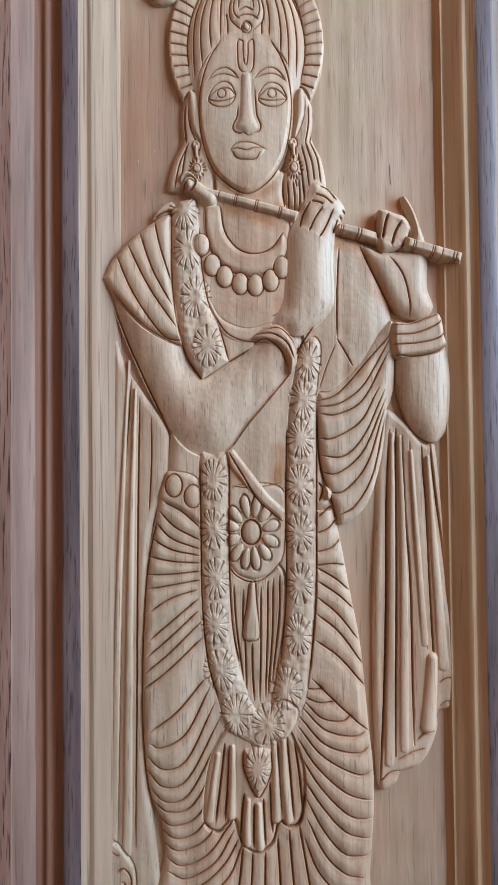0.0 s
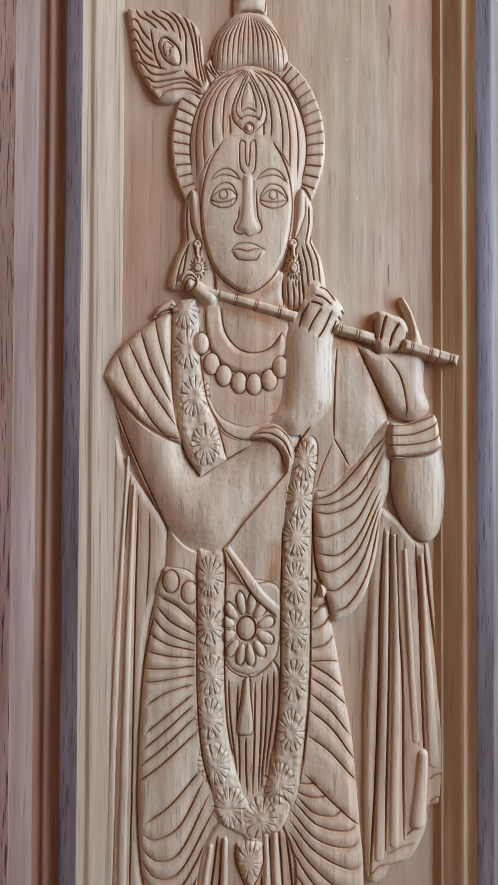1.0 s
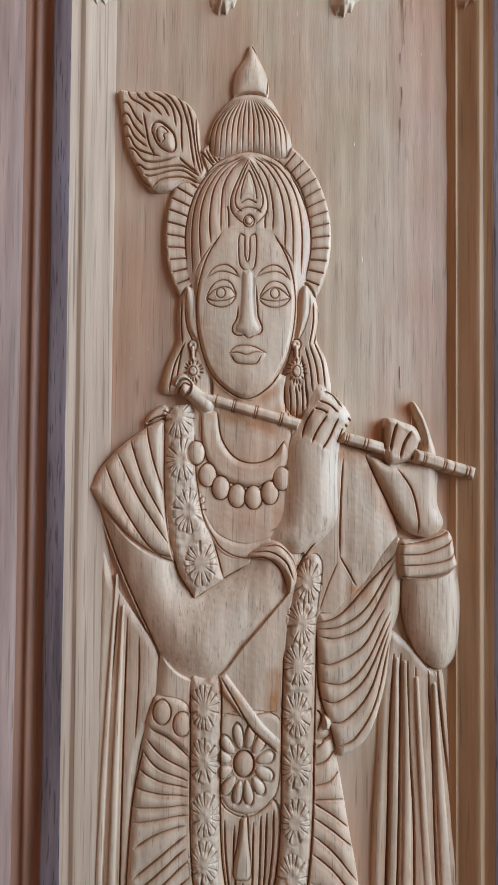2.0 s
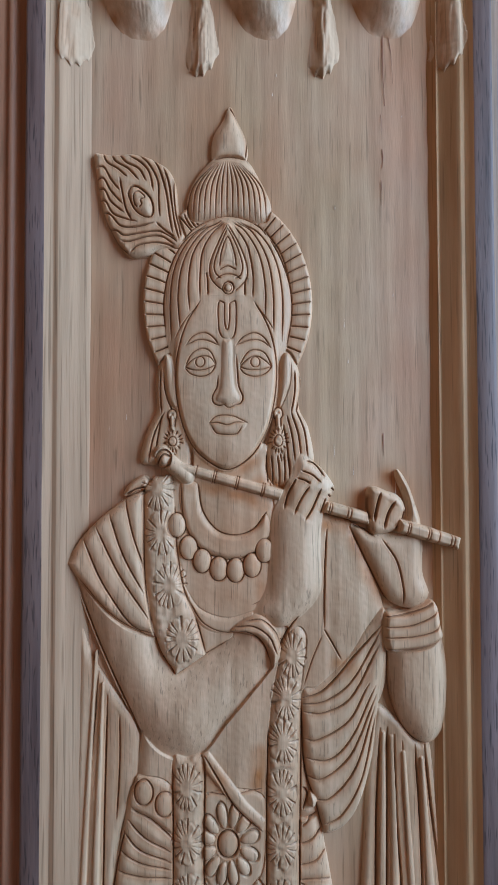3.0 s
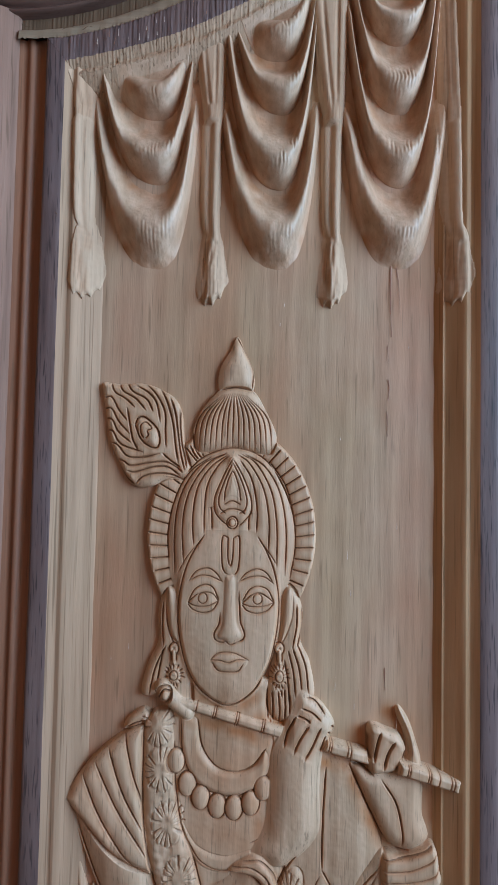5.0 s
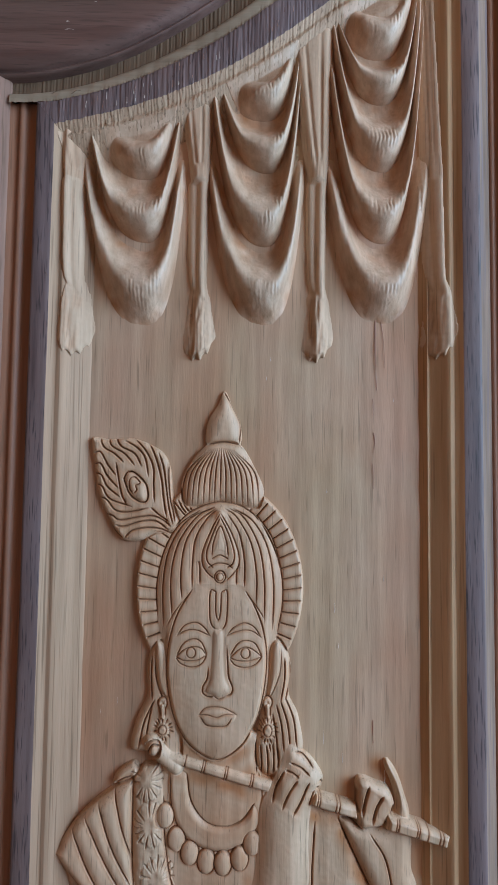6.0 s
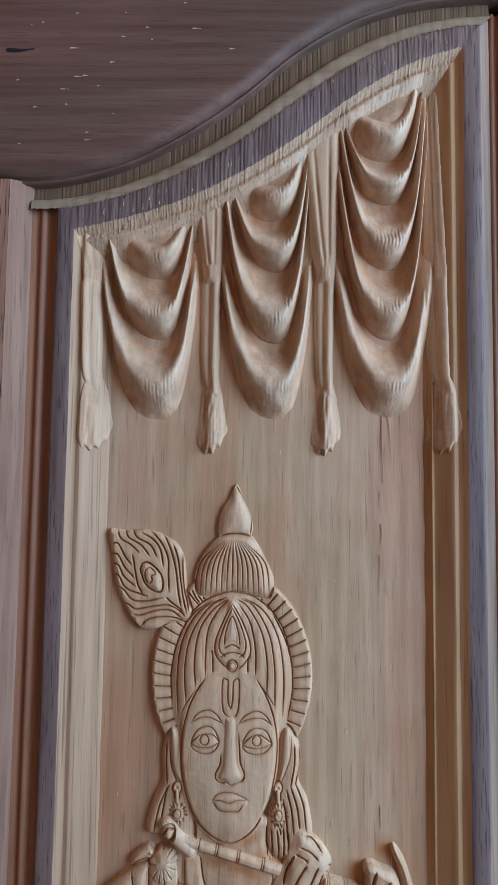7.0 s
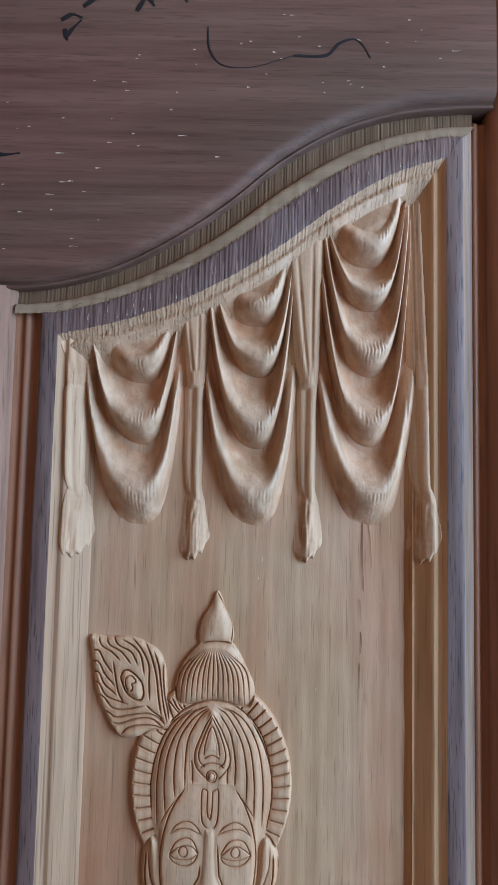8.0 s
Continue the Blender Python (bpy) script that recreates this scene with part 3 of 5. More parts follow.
def swag(outline, inner, below, index):
    """One hanging fold: hollow under the fold above, coming forward to a full lip, then rolling under."""
    a, b, low = outline
    step = 0.8
    R = Relief(a[0] - 3, b[0] + 3, low[1] - 3, max(a[1], b[1]) + 3, step)
    X, Z = np.meshgrid(R.x, R.z)
    curve_z, u = px_u(a, b, low)(X)
    d, _ = R.away(hang(a, b, low), X, Z)
    d = np.where(Z > curve_z, d, -d)
    if inner is not None:
        gap, _ = R.away(hang(*inner), X, Z)
        curve_i, ui = px_u(*inner)(X)
        gap = np.where((Z > curve_i) & (ui < 1), -gap, gap)
        tall = np.where(ui < 1, curve_i - curve_z, 400)
    else:
        tall = 62 + 60 * np.clip(u, 0, 1) ** 2

    full = np.clip(1 - u * u, 0, 1)
    k = np.clip((Z - curve_z) / np.maximum(tall, 4), 0, 1)
    wave = 0.5 - 0.5 * np.cos(2 * math.pi * k ** (0.85 if below is None else 0.66))
    if inner is None:
        wave = np.where(k > 0.4, np.maximum(wave, 0.72), wave)
    h = (-0.3 if below is None else 1.0) + (19 * full ** (0.9 if inner is not None else 0.5) + 1.5) * wave ** (1.2 if below is None else 1.1)
    h = h + (6.5 if inner is not None else 0.0) * np.exp(-((d - 4.4) / 3.4) ** 2) * np.clip(1.7 * u - 0.55, 0, 1)
    right = np.clip((X - low[0] + 22) / 26, 0, 1)
    slots = np.sin(X * 1.7 + 1.6 * smooth_noise(X.shape, 9, index)) * np.clip(2.2 * smooth_noise(X.shape, 9, 5 + index) + 0.35, 0, 1)
    where = np.exp(-((k - 0.36) / 0.16) ** 2) * right * full
    h = h + (0.3 if below is None else 0.5) * slots * where
    tool = 0.16 * smooth_noise(X.shape, 3, 20 + index) + 0.4 * smooth_noise(X.shape, 20, 40 + index) + 0.22 * smooth_noise(X.shape, 7, 80 + index)
    h = h + tool * np.clip(d / 6, 0, 1)
    aa = np.clip(d / step + 0.5, 0, 1)
    ok = u <= 1.02
    if inner is not None:
        ok &= Z < np.where(X < low[0], a[1], b[1]) + 1
        ok &= ~((gap < -5) & (ui < 0.97))
    room = crest(X / 1000) * 1000 - 9 - Z
    taper = np.clip((np.where(X < low[0], a[1], b[1]) - Z) / 42, 0, 1) ** 0.8 if inner is not None else np.clip(room / 34, 0, 1) ** 0.6
    line = np.array(SLOPE_LINE)
    ledge = np.interp((Z - 1000 * crest(X / 1000)) / 1.15, line[:, 0], line[:, 1])      # the top slope behind the fold
    h = h * taper + over_slope(X) - 0.6 * (1 - taper)
    if inner is None:
        h = np.maximum(h, ledge + 0.5 * np.clip(room / 6, 0, 1) - 0.4)
    else:
        h = np.where(ledge > 0.5, np.maximum(h, ledge - 0.5), h)
    ok &= room > -1
    R.h = np.where(ok, R.h * (1 - aa) + h * aa, R.h)
    # Shade of the hollows and left flanks, painted as a brown tint.
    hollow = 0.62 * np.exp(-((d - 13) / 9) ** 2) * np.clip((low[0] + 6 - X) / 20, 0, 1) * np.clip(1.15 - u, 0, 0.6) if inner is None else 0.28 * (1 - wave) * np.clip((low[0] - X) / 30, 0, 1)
    R.burn_shade = np.where(ok, 0.5 * np.clip(-slots * where - 0.25, 0, 1), 0)
    R.shade_tint = np.where(ok, np.clip((0.5 * (1 - wave) + hollow) * (0.8 + 0.5 * smooth_noise(X.shape, 11, 70 + index)), 0, 1), 0)
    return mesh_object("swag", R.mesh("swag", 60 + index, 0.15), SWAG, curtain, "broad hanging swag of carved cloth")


def column(rows):
    for i, r in enumerate(rows):
        swag(tuple(r), tuple(rows[i + 1]) if i + 1 < len(rows) else None, tuple(rows[i - 1]) if i else None, i + int(r[0][0]) % 17)


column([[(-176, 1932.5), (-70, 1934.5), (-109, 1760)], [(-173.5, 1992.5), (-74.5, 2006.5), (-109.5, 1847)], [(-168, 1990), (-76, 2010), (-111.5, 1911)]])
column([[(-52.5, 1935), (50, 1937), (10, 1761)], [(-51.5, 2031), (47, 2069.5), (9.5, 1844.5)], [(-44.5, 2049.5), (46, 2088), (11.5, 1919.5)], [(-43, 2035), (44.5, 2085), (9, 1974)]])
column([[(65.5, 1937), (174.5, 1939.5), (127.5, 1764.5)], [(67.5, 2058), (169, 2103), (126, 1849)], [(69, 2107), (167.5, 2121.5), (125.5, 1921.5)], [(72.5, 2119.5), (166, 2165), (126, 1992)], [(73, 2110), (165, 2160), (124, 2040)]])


def tassel(top_pts, knot, tip, seed, fan, up=0.0, body=11.5):
    """Gathered pleats down to a wrap, two hanging strands and a ragged tuft."""
    g = random.Random(seed)
    k, t = knot[0], tip[0]
    R = Relief(min(min(p[0] for p in top_pts), t[0] - 12) - 9, max(max(p[0] for p in top_pts), t[0] + 14) + 9, t[1] - 6, max(p[1] for p in top_pts) + 6, 0.8)
    first, last = top_pts[0], top_pts[-1]
    if body > 5:
        R.lay([(first[0] - fan, first[1] + 14), (last[0] + fan, last[1] + 14), (0.3 * last[0] + 0.7 * k[0] + 8, k[1] + 34), (k[0] + 9, k[1]), (k[0], k[1] - 2), (k[0] - 9, k[1]), (0.3 * first[0] + 0.7 * k[0] - 8, k[1] + 34)], body, 9, 3, closed_smooth=False)
    for i in range(len(top_pts) - 1):
        p = (0.5 * (top_pts[i][0] + top_pts[i + 1][0]), 0.5 * (top_pts[i][1] + top_pts[i + 1][1]) + 8)
        f = (i + 1) / len(top_pts) - 0.5
        R.cut([p, (0.35 * p[0] + 0.65 * k[0] + 7 * f, 0.35 * p[1] + 0.65 * k[1]), (k[0] + 13 * f, k[1] + 16)], 2.6, 2.1, 0.25)
    for i in range(5):
        x = k[0] + g.uniform(-6, 6)
        R.cut([(x, k[1] + g.uniform(14, 32)), (x + g.uniform(-1.5, 1.5), k[1] + 3)], 0.9, 0.9)
    mid = (k[0] * 0.5 + t[0] * 0.5, k[1] * 0.5 + t[1] * 0.5)
    R.band([(k[0] - 6, k[1] - 1), (mid[0] - 5, mid[1]), (t[0] - 1, t[1] + 66)], 6.2, 5.0, 0, (1, 0.6))
    R.band([(k[0] + 3, k[1] - 1), (mid[0] + 2.5, mid[1]), (t[0] + 4, t[1] + 62)], 6.6, 8.8, 0, (0.9, 0.75))
    X, Z = np.meshgrid(R.x, R.z)
    threads = np.repeat(smooth_noise((X.shape[0] // 9 + 2, X.shape[1]), 2.4, seed + 7), 9, 0)[: X.shape[0]]
    strand = 0.8 * np.sin(X * 1.9 + 3 * smooth_noise(X.shape, 30, seed + 3)) + 1.3 * threads
    f = np.clip((Z - t[1]) / 82, 0, 1)
    broad = 5 + 8 * np.clip(1 - f, 0, 1) ** 0.8 * np.clip(0.72 + 1.6 * f, 0, 1)
    end = t[1] - 3 + 0.055 * (X - t[0] + 2) ** 2 + 5 * np.abs(np.sin((X - t[0]) * 0.42 + seed))
    tuft = (9.0 + 1.1 * strand) * np.exp(-np.abs((X - t[0] - 2.5 + 2 * f) / broad) ** 2) * np.clip((1 - f) / 0.25, 0, 1) * np.clip((Z - end) / 5 + 0.35, 0, 1)
    R.h = np.where((tuft > 0.9) & (Z > end) & (f < 1), np.maximum(R.h, tuft - 0.9), R.h)
    for i in range(9):
        x, z = t[0] + g.uniform(-9, 4), t[1] + g.uniform(16, 66)
        R.cut([(x + 1, z), (x - 0.5, z - g.uniform(12, 30))], g.uniform(0.8, 1.3), g.uniform(0.9, 2.2), 0.3)
    R.burn_shade *= 0.3
    R.shade_tint *= 0.4
    low_end = np.ones(X.shape) if body > 9 else np.clip((max(p[1] for p in top_pts) - Z) / 60, 0, 1)
    lift = 1.0 if body > 9 else 0.42 * low_end ** 0.7
    R.h = np.where(R.h > -1.1, np.maximum(blurred(R.h, 1), -1.0) * lift + up + over_slope(X) - 0.8 * (1 - low_end), R.h)
    return mesh_object("tassel", R.mesh("tassel", seed, 0.3), CORD, curtain, "carved gathered cord ending in a ragged tassel")


tassel([(-197, 1952.5), (-187.5, 1952.5), (-177, 1954)], [(-180, 1902.5)], [(-177, 1731.5)], 1, 6, 0.5, 6.5)
tassel([(-73.5, 1974), (-61, 1978), (-49, 1985)], [(-57, 1906.5)], [(-57.5, 1729.5)], 2, 5.8)
tassel([(38, 2044), (54, 2060), (72, 2074)], [(61.5, 1907.5)], [(60.5, 1729.5)], 3, 6.0)
tassel([(165, 2125), (169, 2130), (173, 2125)], [(174.5, 1909.5)], [(178.5, 1732)], 4, 2.0, 0.0, 7.5)

# ---------------------------------------------------------------- the carved figure: one relief, carved form by form
fig = Relief(-190, 200, 606, 1712, 0.55)
lay, band, cut, swell, disc, ring, flower = fig.lay, fig.band, fig.cut, fig.swell, fig.disc, fig.ring, fig.flower
# cloak hanging behind, on both sides
lay([(-168.5, 1211.5), (-157.5, 1174), (-118, 1115), (-114, 1087.5), (-115.5, 1059), (-131, 1013.5), (-139.5, 917), (-142.5, 804.5), (-129.5, 693), (-125.5, 604), (-178.5, 605), (-180, 749), (-174.5, 974), (-171, 1145.5)], 6, 7, 2.5)
cut([(-152, 1161.5), (-159.5, 1059.5), (-163.5, 948), (-168.5, 693.5)], 1.8, 4, soft=0.42)
cut([(-143.5, 1139.5), (-145.5, 1059), (-147, 947.5), (-150, 693)], 1.6, 4, soft=0.42)
cut([(-132, 1122), (-132, 1076), (-134.5, 1027.5)], 1.2, 3)
band([(-154, 1180), (-164.5, 974), (-172.5, 699)], 4.4, 7.3, 5.4, (0.25, 1))
band([(-147.5, 1151), (-153.5, 974), (-158.5, 687.5)], 4.6, 7.8, 5.8, (0.25, 1))
lay([(103, 1122.5), (125.5, 1116.5), (146.5, 1093.5), (157.5, 1092.5), (164, 1027), (169.5, 941.5), (174, 890.5), (175, 859), (169.5, 827), (156.5, 821.5), (155.5, 805), (148, 783.5), (136, 768), (118, 761.5), (112, 750.5), (95.5, 746), (91.5, 784.5), (91, 914), (96.5, 1028)], 7, 7, 2)
cut([(110.5, 1107), (106.5, 1028), (105, 944.5), (101, 835), (95.5, 750.5)], 2.0, 5, soft=0.42)
cut([(117, 1108), (117, 1056.5), (115.5, 944.5), (111.5, 778.5)], 1.6, 4.5, soft=0.42)
cut([(123.5, 1101), (125.5, 1027.5), (130, 944.5), (130.5, 789.5)], 1.8, 4.5, soft=0.42)
cut([(131, 1095), (135, 999), (140, 944), (145.5, 885)], 1.6, 4, soft=0.42)
cut([(143, 1091.5), (147, 1027.5), (149.5, 944), (154, 834)], 1.6, 4.5, soft=0.42)
cut([(152, 1090.5), (158.5, 1027), (165.5, 970), (169, 924.5)], 2.2, 5, soft=0.42)
band([(113, 1102.5), (111, 970.5), (105.5, 773)], 4.2, 8.2, 6.0, (0.5, 1.1))
band([(120.5, 1099.5), (123, 970.5), (120.5, 786.5)], 4.2, 8.2, 6.0, (0.5, 1.1))
band([(150, 876), (147.5, 840), (144.5, 808)], 8, 11, 4, (0.75, 1.1))
band([(132, 1085), (138.5, 970.5), (143, 891)], 3.6, 7.8, 5.8, (0.5, 1))
band([(149, 1079), (155.5, 970), (162, 868)], 4.6, 8.2, 6.0, (0.4, 1.2))
cut([(95, 753.5), (105.5, 763), (117, 764)], 1.1, 2.5)
cut([(112.5, 774.5), (128.5, 782.5), (141, 786)], 1.1, 2.5)
cut([(133, 794), (141.5, 801.5), (151.5, 802.5)], 1.3, 2.8)
cut([(156.5, 851), (163, 855.5), (171, 856.5)], 1.0, 2)
cut([(156, 827.5), (163.5, 832.5), (169.5, 831.5)], 1.2, 2.5)
lay([(-179, 699), (-164, 693.5), (-150, 671), (-152.5, 638), (-175, 638)], 8, 5, 3)
cut([(-175, 689), (-169, 685.5), (-166, 686.5)], 1.0, 2)
cut([(-169.5, 668.5), (-161.5, 672), (-154.5, 662), (-156, 643.5)], 1.6, 3)
cut([(-164.5, 659), (-160.5, 656.5), (-161.5, 643.5)], 1.3, 2.6)
# legs and skirt
lay([(-113, 1066), (-129.5, 1016.5), (-137.5, 968.5), (-142, 906.5), (-143.5, 845), (-142, 789.5), (-136.5, 745), (-125.5, 718), (-121.5, 684), (-116.5, 606.5), (79.5, 603.5), (84.5, 658.5), (89, 719), (89.5, 763.5), (85, 814), (78.5, 887), (68.5, 943.5), (58.5, 1000), (50.5, 1031.5), (23.5, 1052), (-45, 1058)], 10, 12, 2.5)
swell([(-114, 912)][0], 34, 80, 3)
swell([(-104, 755.5)][0], 42, 70, 4.5)
swell([(60, 887.5)][0], 30, 90, 3)
swell([(62, 747.5)][0], 36, 80, 4.5)
swell([(-27.5, 804.5)][0], 38, 190, -3)
cut([(-127, 1016), (-135.5, 974), (-140, 918), (-142.5, 845), (-141, 789.5), (-135.5, 745), (-125, 718), (-121, 684)], 1.5, 3, 0.02)
# pleats over the left leg
for line in ([(-120, 1036.5), (-102, 1027), (-81.5, 1009)], [(-123.5, 1026.5), (-107.5, 1010.5), (-83.5, 997.5)], [(-127, 1015), (-111, 999), (-83.5, 988.5)], [(-131, 999), (-111, 988), (-83.5, 982)], [(-134, 981.5), (-111, 976.5), (-83.5, 974.5)], [(-135, 963.5), (-108, 964), (-83.5, 966.5)], [(-136, 949), (-108, 953.5), (-83.5, 957.5)], [(-134, 926.5), (-113.5, 939.5), (-86.5, 948)], [(-134.5, 898.5), (-114, 915.5), (-85.5, 939)], [(-137, 881.5), (-114, 901), (-85.5, 927)], [(-139.5, 865), (-114, 886), (-84.5, 914.5)], [(-142, 848), (-114, 870), (-81.5, 900.5)]):
    cut(line, 1.5, 3.0, soft=0.62)
for line in ([(-135, 807), (-108, 826.5), (-78.5, 860.5)], [(-134.5, 796), (-123, 792), (-98, 806.5), (-74, 852)], [(-137.5, 783), (-120.5, 771), (-97, 781.5), (-69.5, 836)], [(-137.5, 769.5), (-120.5, 754), (-96, 763), (-64, 821.5)], [(-135, 752.5), (-118, 739), (-94.5, 748.5), (-63, 806)], [(-132.5, 739), (-115, 729), (-91.5, 737), (-62, 786.5)], [(-129, 725), (-112.5, 715.5), (-87.5, 725), (-62.5, 766)], [(-124, 710), (-107, 702.5), (-86.5, 711), (-65, 742.5)], [(-121, 696.5), (-104.5, 690), (-81, 700), (-60.5, 725)], [(-119, 682.5), (-101.5, 675), (-76.5, 687), (-55, 715)], [(-117, 669.5), (-99, 662), (-70, 678), (-51.5, 708.5)], [(-113.5, 652), (-90.5, 652), (-62.5, 673.5), (-46, 700.5)], [(-112.5, 638.5), (-87, 638), (-57, 662.5), (-43, 695)]):
    cut(line, 1.5, 3.0, soft=0.62)
# pleats over the right leg
for line in ([(34, 1003), (45.5, 1007.5), (55, 1016.5)], [(33.5, 984), (48, 988), (59.5, 997)], [(32.5, 970.5), (50.5, 972.5), (63, 970.5)], [(33.5, 969), (53, 957.5), (67, 945)], [(34.5, 955.5), (56, 941), (71.5, 926)], [(34.5, 939), (55.5, 921.5), (75.5, 895.5)], [(34, 922), (56.5, 903.5), (80.5, 870)], [(32.5, 896), (56, 879), (83, 847.5)], [(28, 858), (54.5, 832), (86, 803)]):
    cut(line, 1.5, 3.0, soft=0.55)
for line in ([(20.5, 848.5), (29.5, 847), (40, 848)], [(20.5, 839.5), (34.5, 834), (50, 835.5)], [(20.5, 835), (37, 819), (57, 816), (67.5, 822.5)], [(17.5, 829.5), (40, 807.5), (68, 801), (82, 805)], [(14.5, 820.5), (39.5, 793.5), (70.5, 784.5), (86, 790)], [(13.5, 810.5), (36.5, 782.5), (70.5, 764), (87.5, 765)], [(13.5, 798), (31, 771.5), (60, 746), (86.5, 737)], [(16, 779.5), (36.5, 749), (64, 723), (87, 719)], [(19.5, 757), (36, 732.5), (59.5, 707), (84, 699.5)], [(21.5, 738), (38.5, 707), (59, 684.5), (81.5, 683)], [(22, 718.5), (38.5, 685), (58.5, 665), (77, 661)], [(19, 699.5), (32.5, 666.5), (54.5, 644), (74, 639.5)]):
    cut(line, 1.5, 3.0, soft=0.62)
# apron between the legs
lay([(-54.5, 972), (-1.5, 971.5), (2.5, 918.5), (-5.5, 868), (-9, 834), (5.5, 808.5), (18, 777.5), (21, 749.5), (15.5, 717), (5, 710.5), (-6, 715), (-12, 694.5), (-29, 685), (-43.5, 694), (-52, 718.5), (-67, 707), (-81, 715.5), (-80.5, 750), (-73.5, 783.5), (-59.5, 809), (-44, 834), (-48, 879.5), (-53, 930)], 8.5, 5, 4)
for line in ([(-49.5, 951.5), (-47.5, 913), (-40.5, 855.5)], [(-40, 947), (-40.5, 913), (-38.5, 890.5), (-37.5, 840)], [(-31.5, 893.5), (-31.5, 868), (-30, 836.5)], [(-22, 949.5), (-22.5, 913), (-23, 879), (-24.5, 836.5)], [(-15, 955.5), (-16, 901.5), (-18.5, 839.5)], [(-9.5, 958), (-11, 901.5), (-16, 842.5)], [(-3, 961), (-4, 918.5), (-11.5, 855.5)]):
    cut(line, 1.7, 3.6, soft=0.5)
lay([(-34, 954), (-27.5, 955), (-25.5, 930.5), (-23.5, 907.5), (-26, 896.5), (-32.5, 895), (-40, 897.5), (-40, 910.5), (-36.5, 933)], 10, 5, 6)
cut([(-34.5, 954), (-37, 930.5), (-40.5, 908), (-39.5, 897.5), (-32.5, 895), (-24.5, 898), (-24, 909), (-26.5, 933), (-27.5, 954)], 1.0, 2.2, 0.02)
for line in ([(-60, 794), (-64.5, 755.5), (-70, 715.5)], [(-55, 791.5), (-57, 755.5), (-60.5, 717.5)], [(-41, 744.5), (-43.5, 722), (-44.5, 699.5)], [(-31, 734), (-31.5, 710.5), (-32, 690.5)], [(-22, 738.5), (-21, 716), (-20, 692.5)], [(-15, 755.5), (-14, 727.5), (-13, 705)], [(-7, 795.5), (-6, 761), (-4, 720.5)], [(2.5, 799), (5.5, 761), (8.5, 718)], [(10, 794.5), (14.5, 761), (17.5, 727)]):
    cut(line, 2.0, 4.4, soft=0.4)
for line in ([(-52, 791.5), (-52.5, 755.5), (-54, 722)], [(-67, 783.5), (-72.5, 750), (-76.5, 719)], [(-26.5, 733), (-26.5, 710.5), (-25.5, 690.5)], [(-11, 794.5), (-9.5, 755.5), (-8.5, 718.5)], [(-1.5, 797.5), (-0.5, 761), (3, 717)], [(-37, 738.5), (-38.5, 716), (-38.5, 695)]):
    band(line, 4.6, 10.5, 4, (0.7, 1.1))
for line in ([(-43, 689), (-46, 661.5), (-52, 617.5)], [(-33, 686), (-34.5, 655.5), (-38, 617)], [(-20.5, 685.5), (-21, 655.5), (-22.5, 617)], [(-8, 699.5), (-6, 660.5), (-4.5, 616.5)], [(3.5, 707.5), (7, 660.5), (11, 616.5)], [(13.5, 713), (21.5, 665.5), (29, 616)]):
    cut(line, 1.8, 3.8, soft=0.5)
cut([(-81.5, 717.5), (-74, 709.5), (-66, 706.5), (-57, 712), (-51.5, 718.5), (-44.5, 696.5), (-29, 685), (-13, 696), (-6, 715), (4, 710.5), (15.5, 717), (21, 744)], 1.4, 3, 0.02)
# torso
lay([(-68, 1354.5), (4, 1351), (38, 1318), (62, 1307), (88, 1297), (104, 1262), (114, 1222.5), (119.5, 1176.5), (110, 1131), (81, 1108), (47, 1103), (44, 1051.5), (51.5, 1027.5), (0.5, 1026.5), (-45, 1029), (-113, 1042), (-116.5, 1059), (-113, 1099), (-100.5, 1201.5), (-99.5, 1317)], 9, 14, 3)
swell([(-31.5, 1235.5)][0], 36, 40, 2)
swell([(80, 1223)][0], 26, 46, 3)
swell([(-18.5, 1109)][0], 22, 38, 2)
cut([(61, 1292.5), (58.5, 1246.5), (58, 1201.5)], 1.4, 3)
cut([(58, 1200), (66.5, 1185.5), (73.5, 1172.5)], 1.3, 2.5)
cut([(56, 1194.5), (46.5, 1171.5), (39, 1148.5)], 0.8, 1.3)
# sash over the shoulder
lay([(115.5, 1218.5), (115.5, 1176.5), (109.5, 1136.5), (103, 1085), (93.5, 1046.5), (79.5, 1022), (59, 1011.5), (52.5, 1026), (42.5, 1057.5), (37.5, 1097), (37, 1142.5), (53, 1148.5), (82, 1176.5), (98, 1202)], 12, 10, 6)
for line in ([(36.5, 1136.5), (58.5, 1145), (87.5, 1176.5), (113, 1205)], [(38, 1131), (59.5, 1134.5), (84.5, 1153.5), (110.5, 1198)], [(39, 1124), (58, 1123.5), (84, 1139), (109.5, 1186.5)], [(39, 1099), (53.5, 1099.5), (81, 1116.5), (99.5, 1150.5)], [(40, 1081.5), (63.5, 1081), (85, 1103.5), (105.5, 1148)], [(40.5, 1065), (57.5, 1064), (83.5, 1087), (106.5, 1139)], [(47, 1044), (64, 1046.5), (87, 1074), (105, 1128)], [(57, 1021), (74, 1031), (92.5, 1062.5), (106, 1119.5)]):
    cut(line, 1.4, 2.8, soft=0.6)
cut([(36.5, 1121), (38, 1086), (41.5, 1063), (48, 1045), (56.5, 1014.5)], 1.8, 4, 0.05)
cut([(37.5, 1054.5), (42, 1047), (37.5, 1035)], 1.6, 4)
cut([(36, 1019.5), (44.5, 1026.5), (51, 1030.5)], 1.3, 3)
lay([(44.5, 1050.5), (50.5, 1045), (48, 1037), (42.5, 1040.5)], 14, 5, 8)
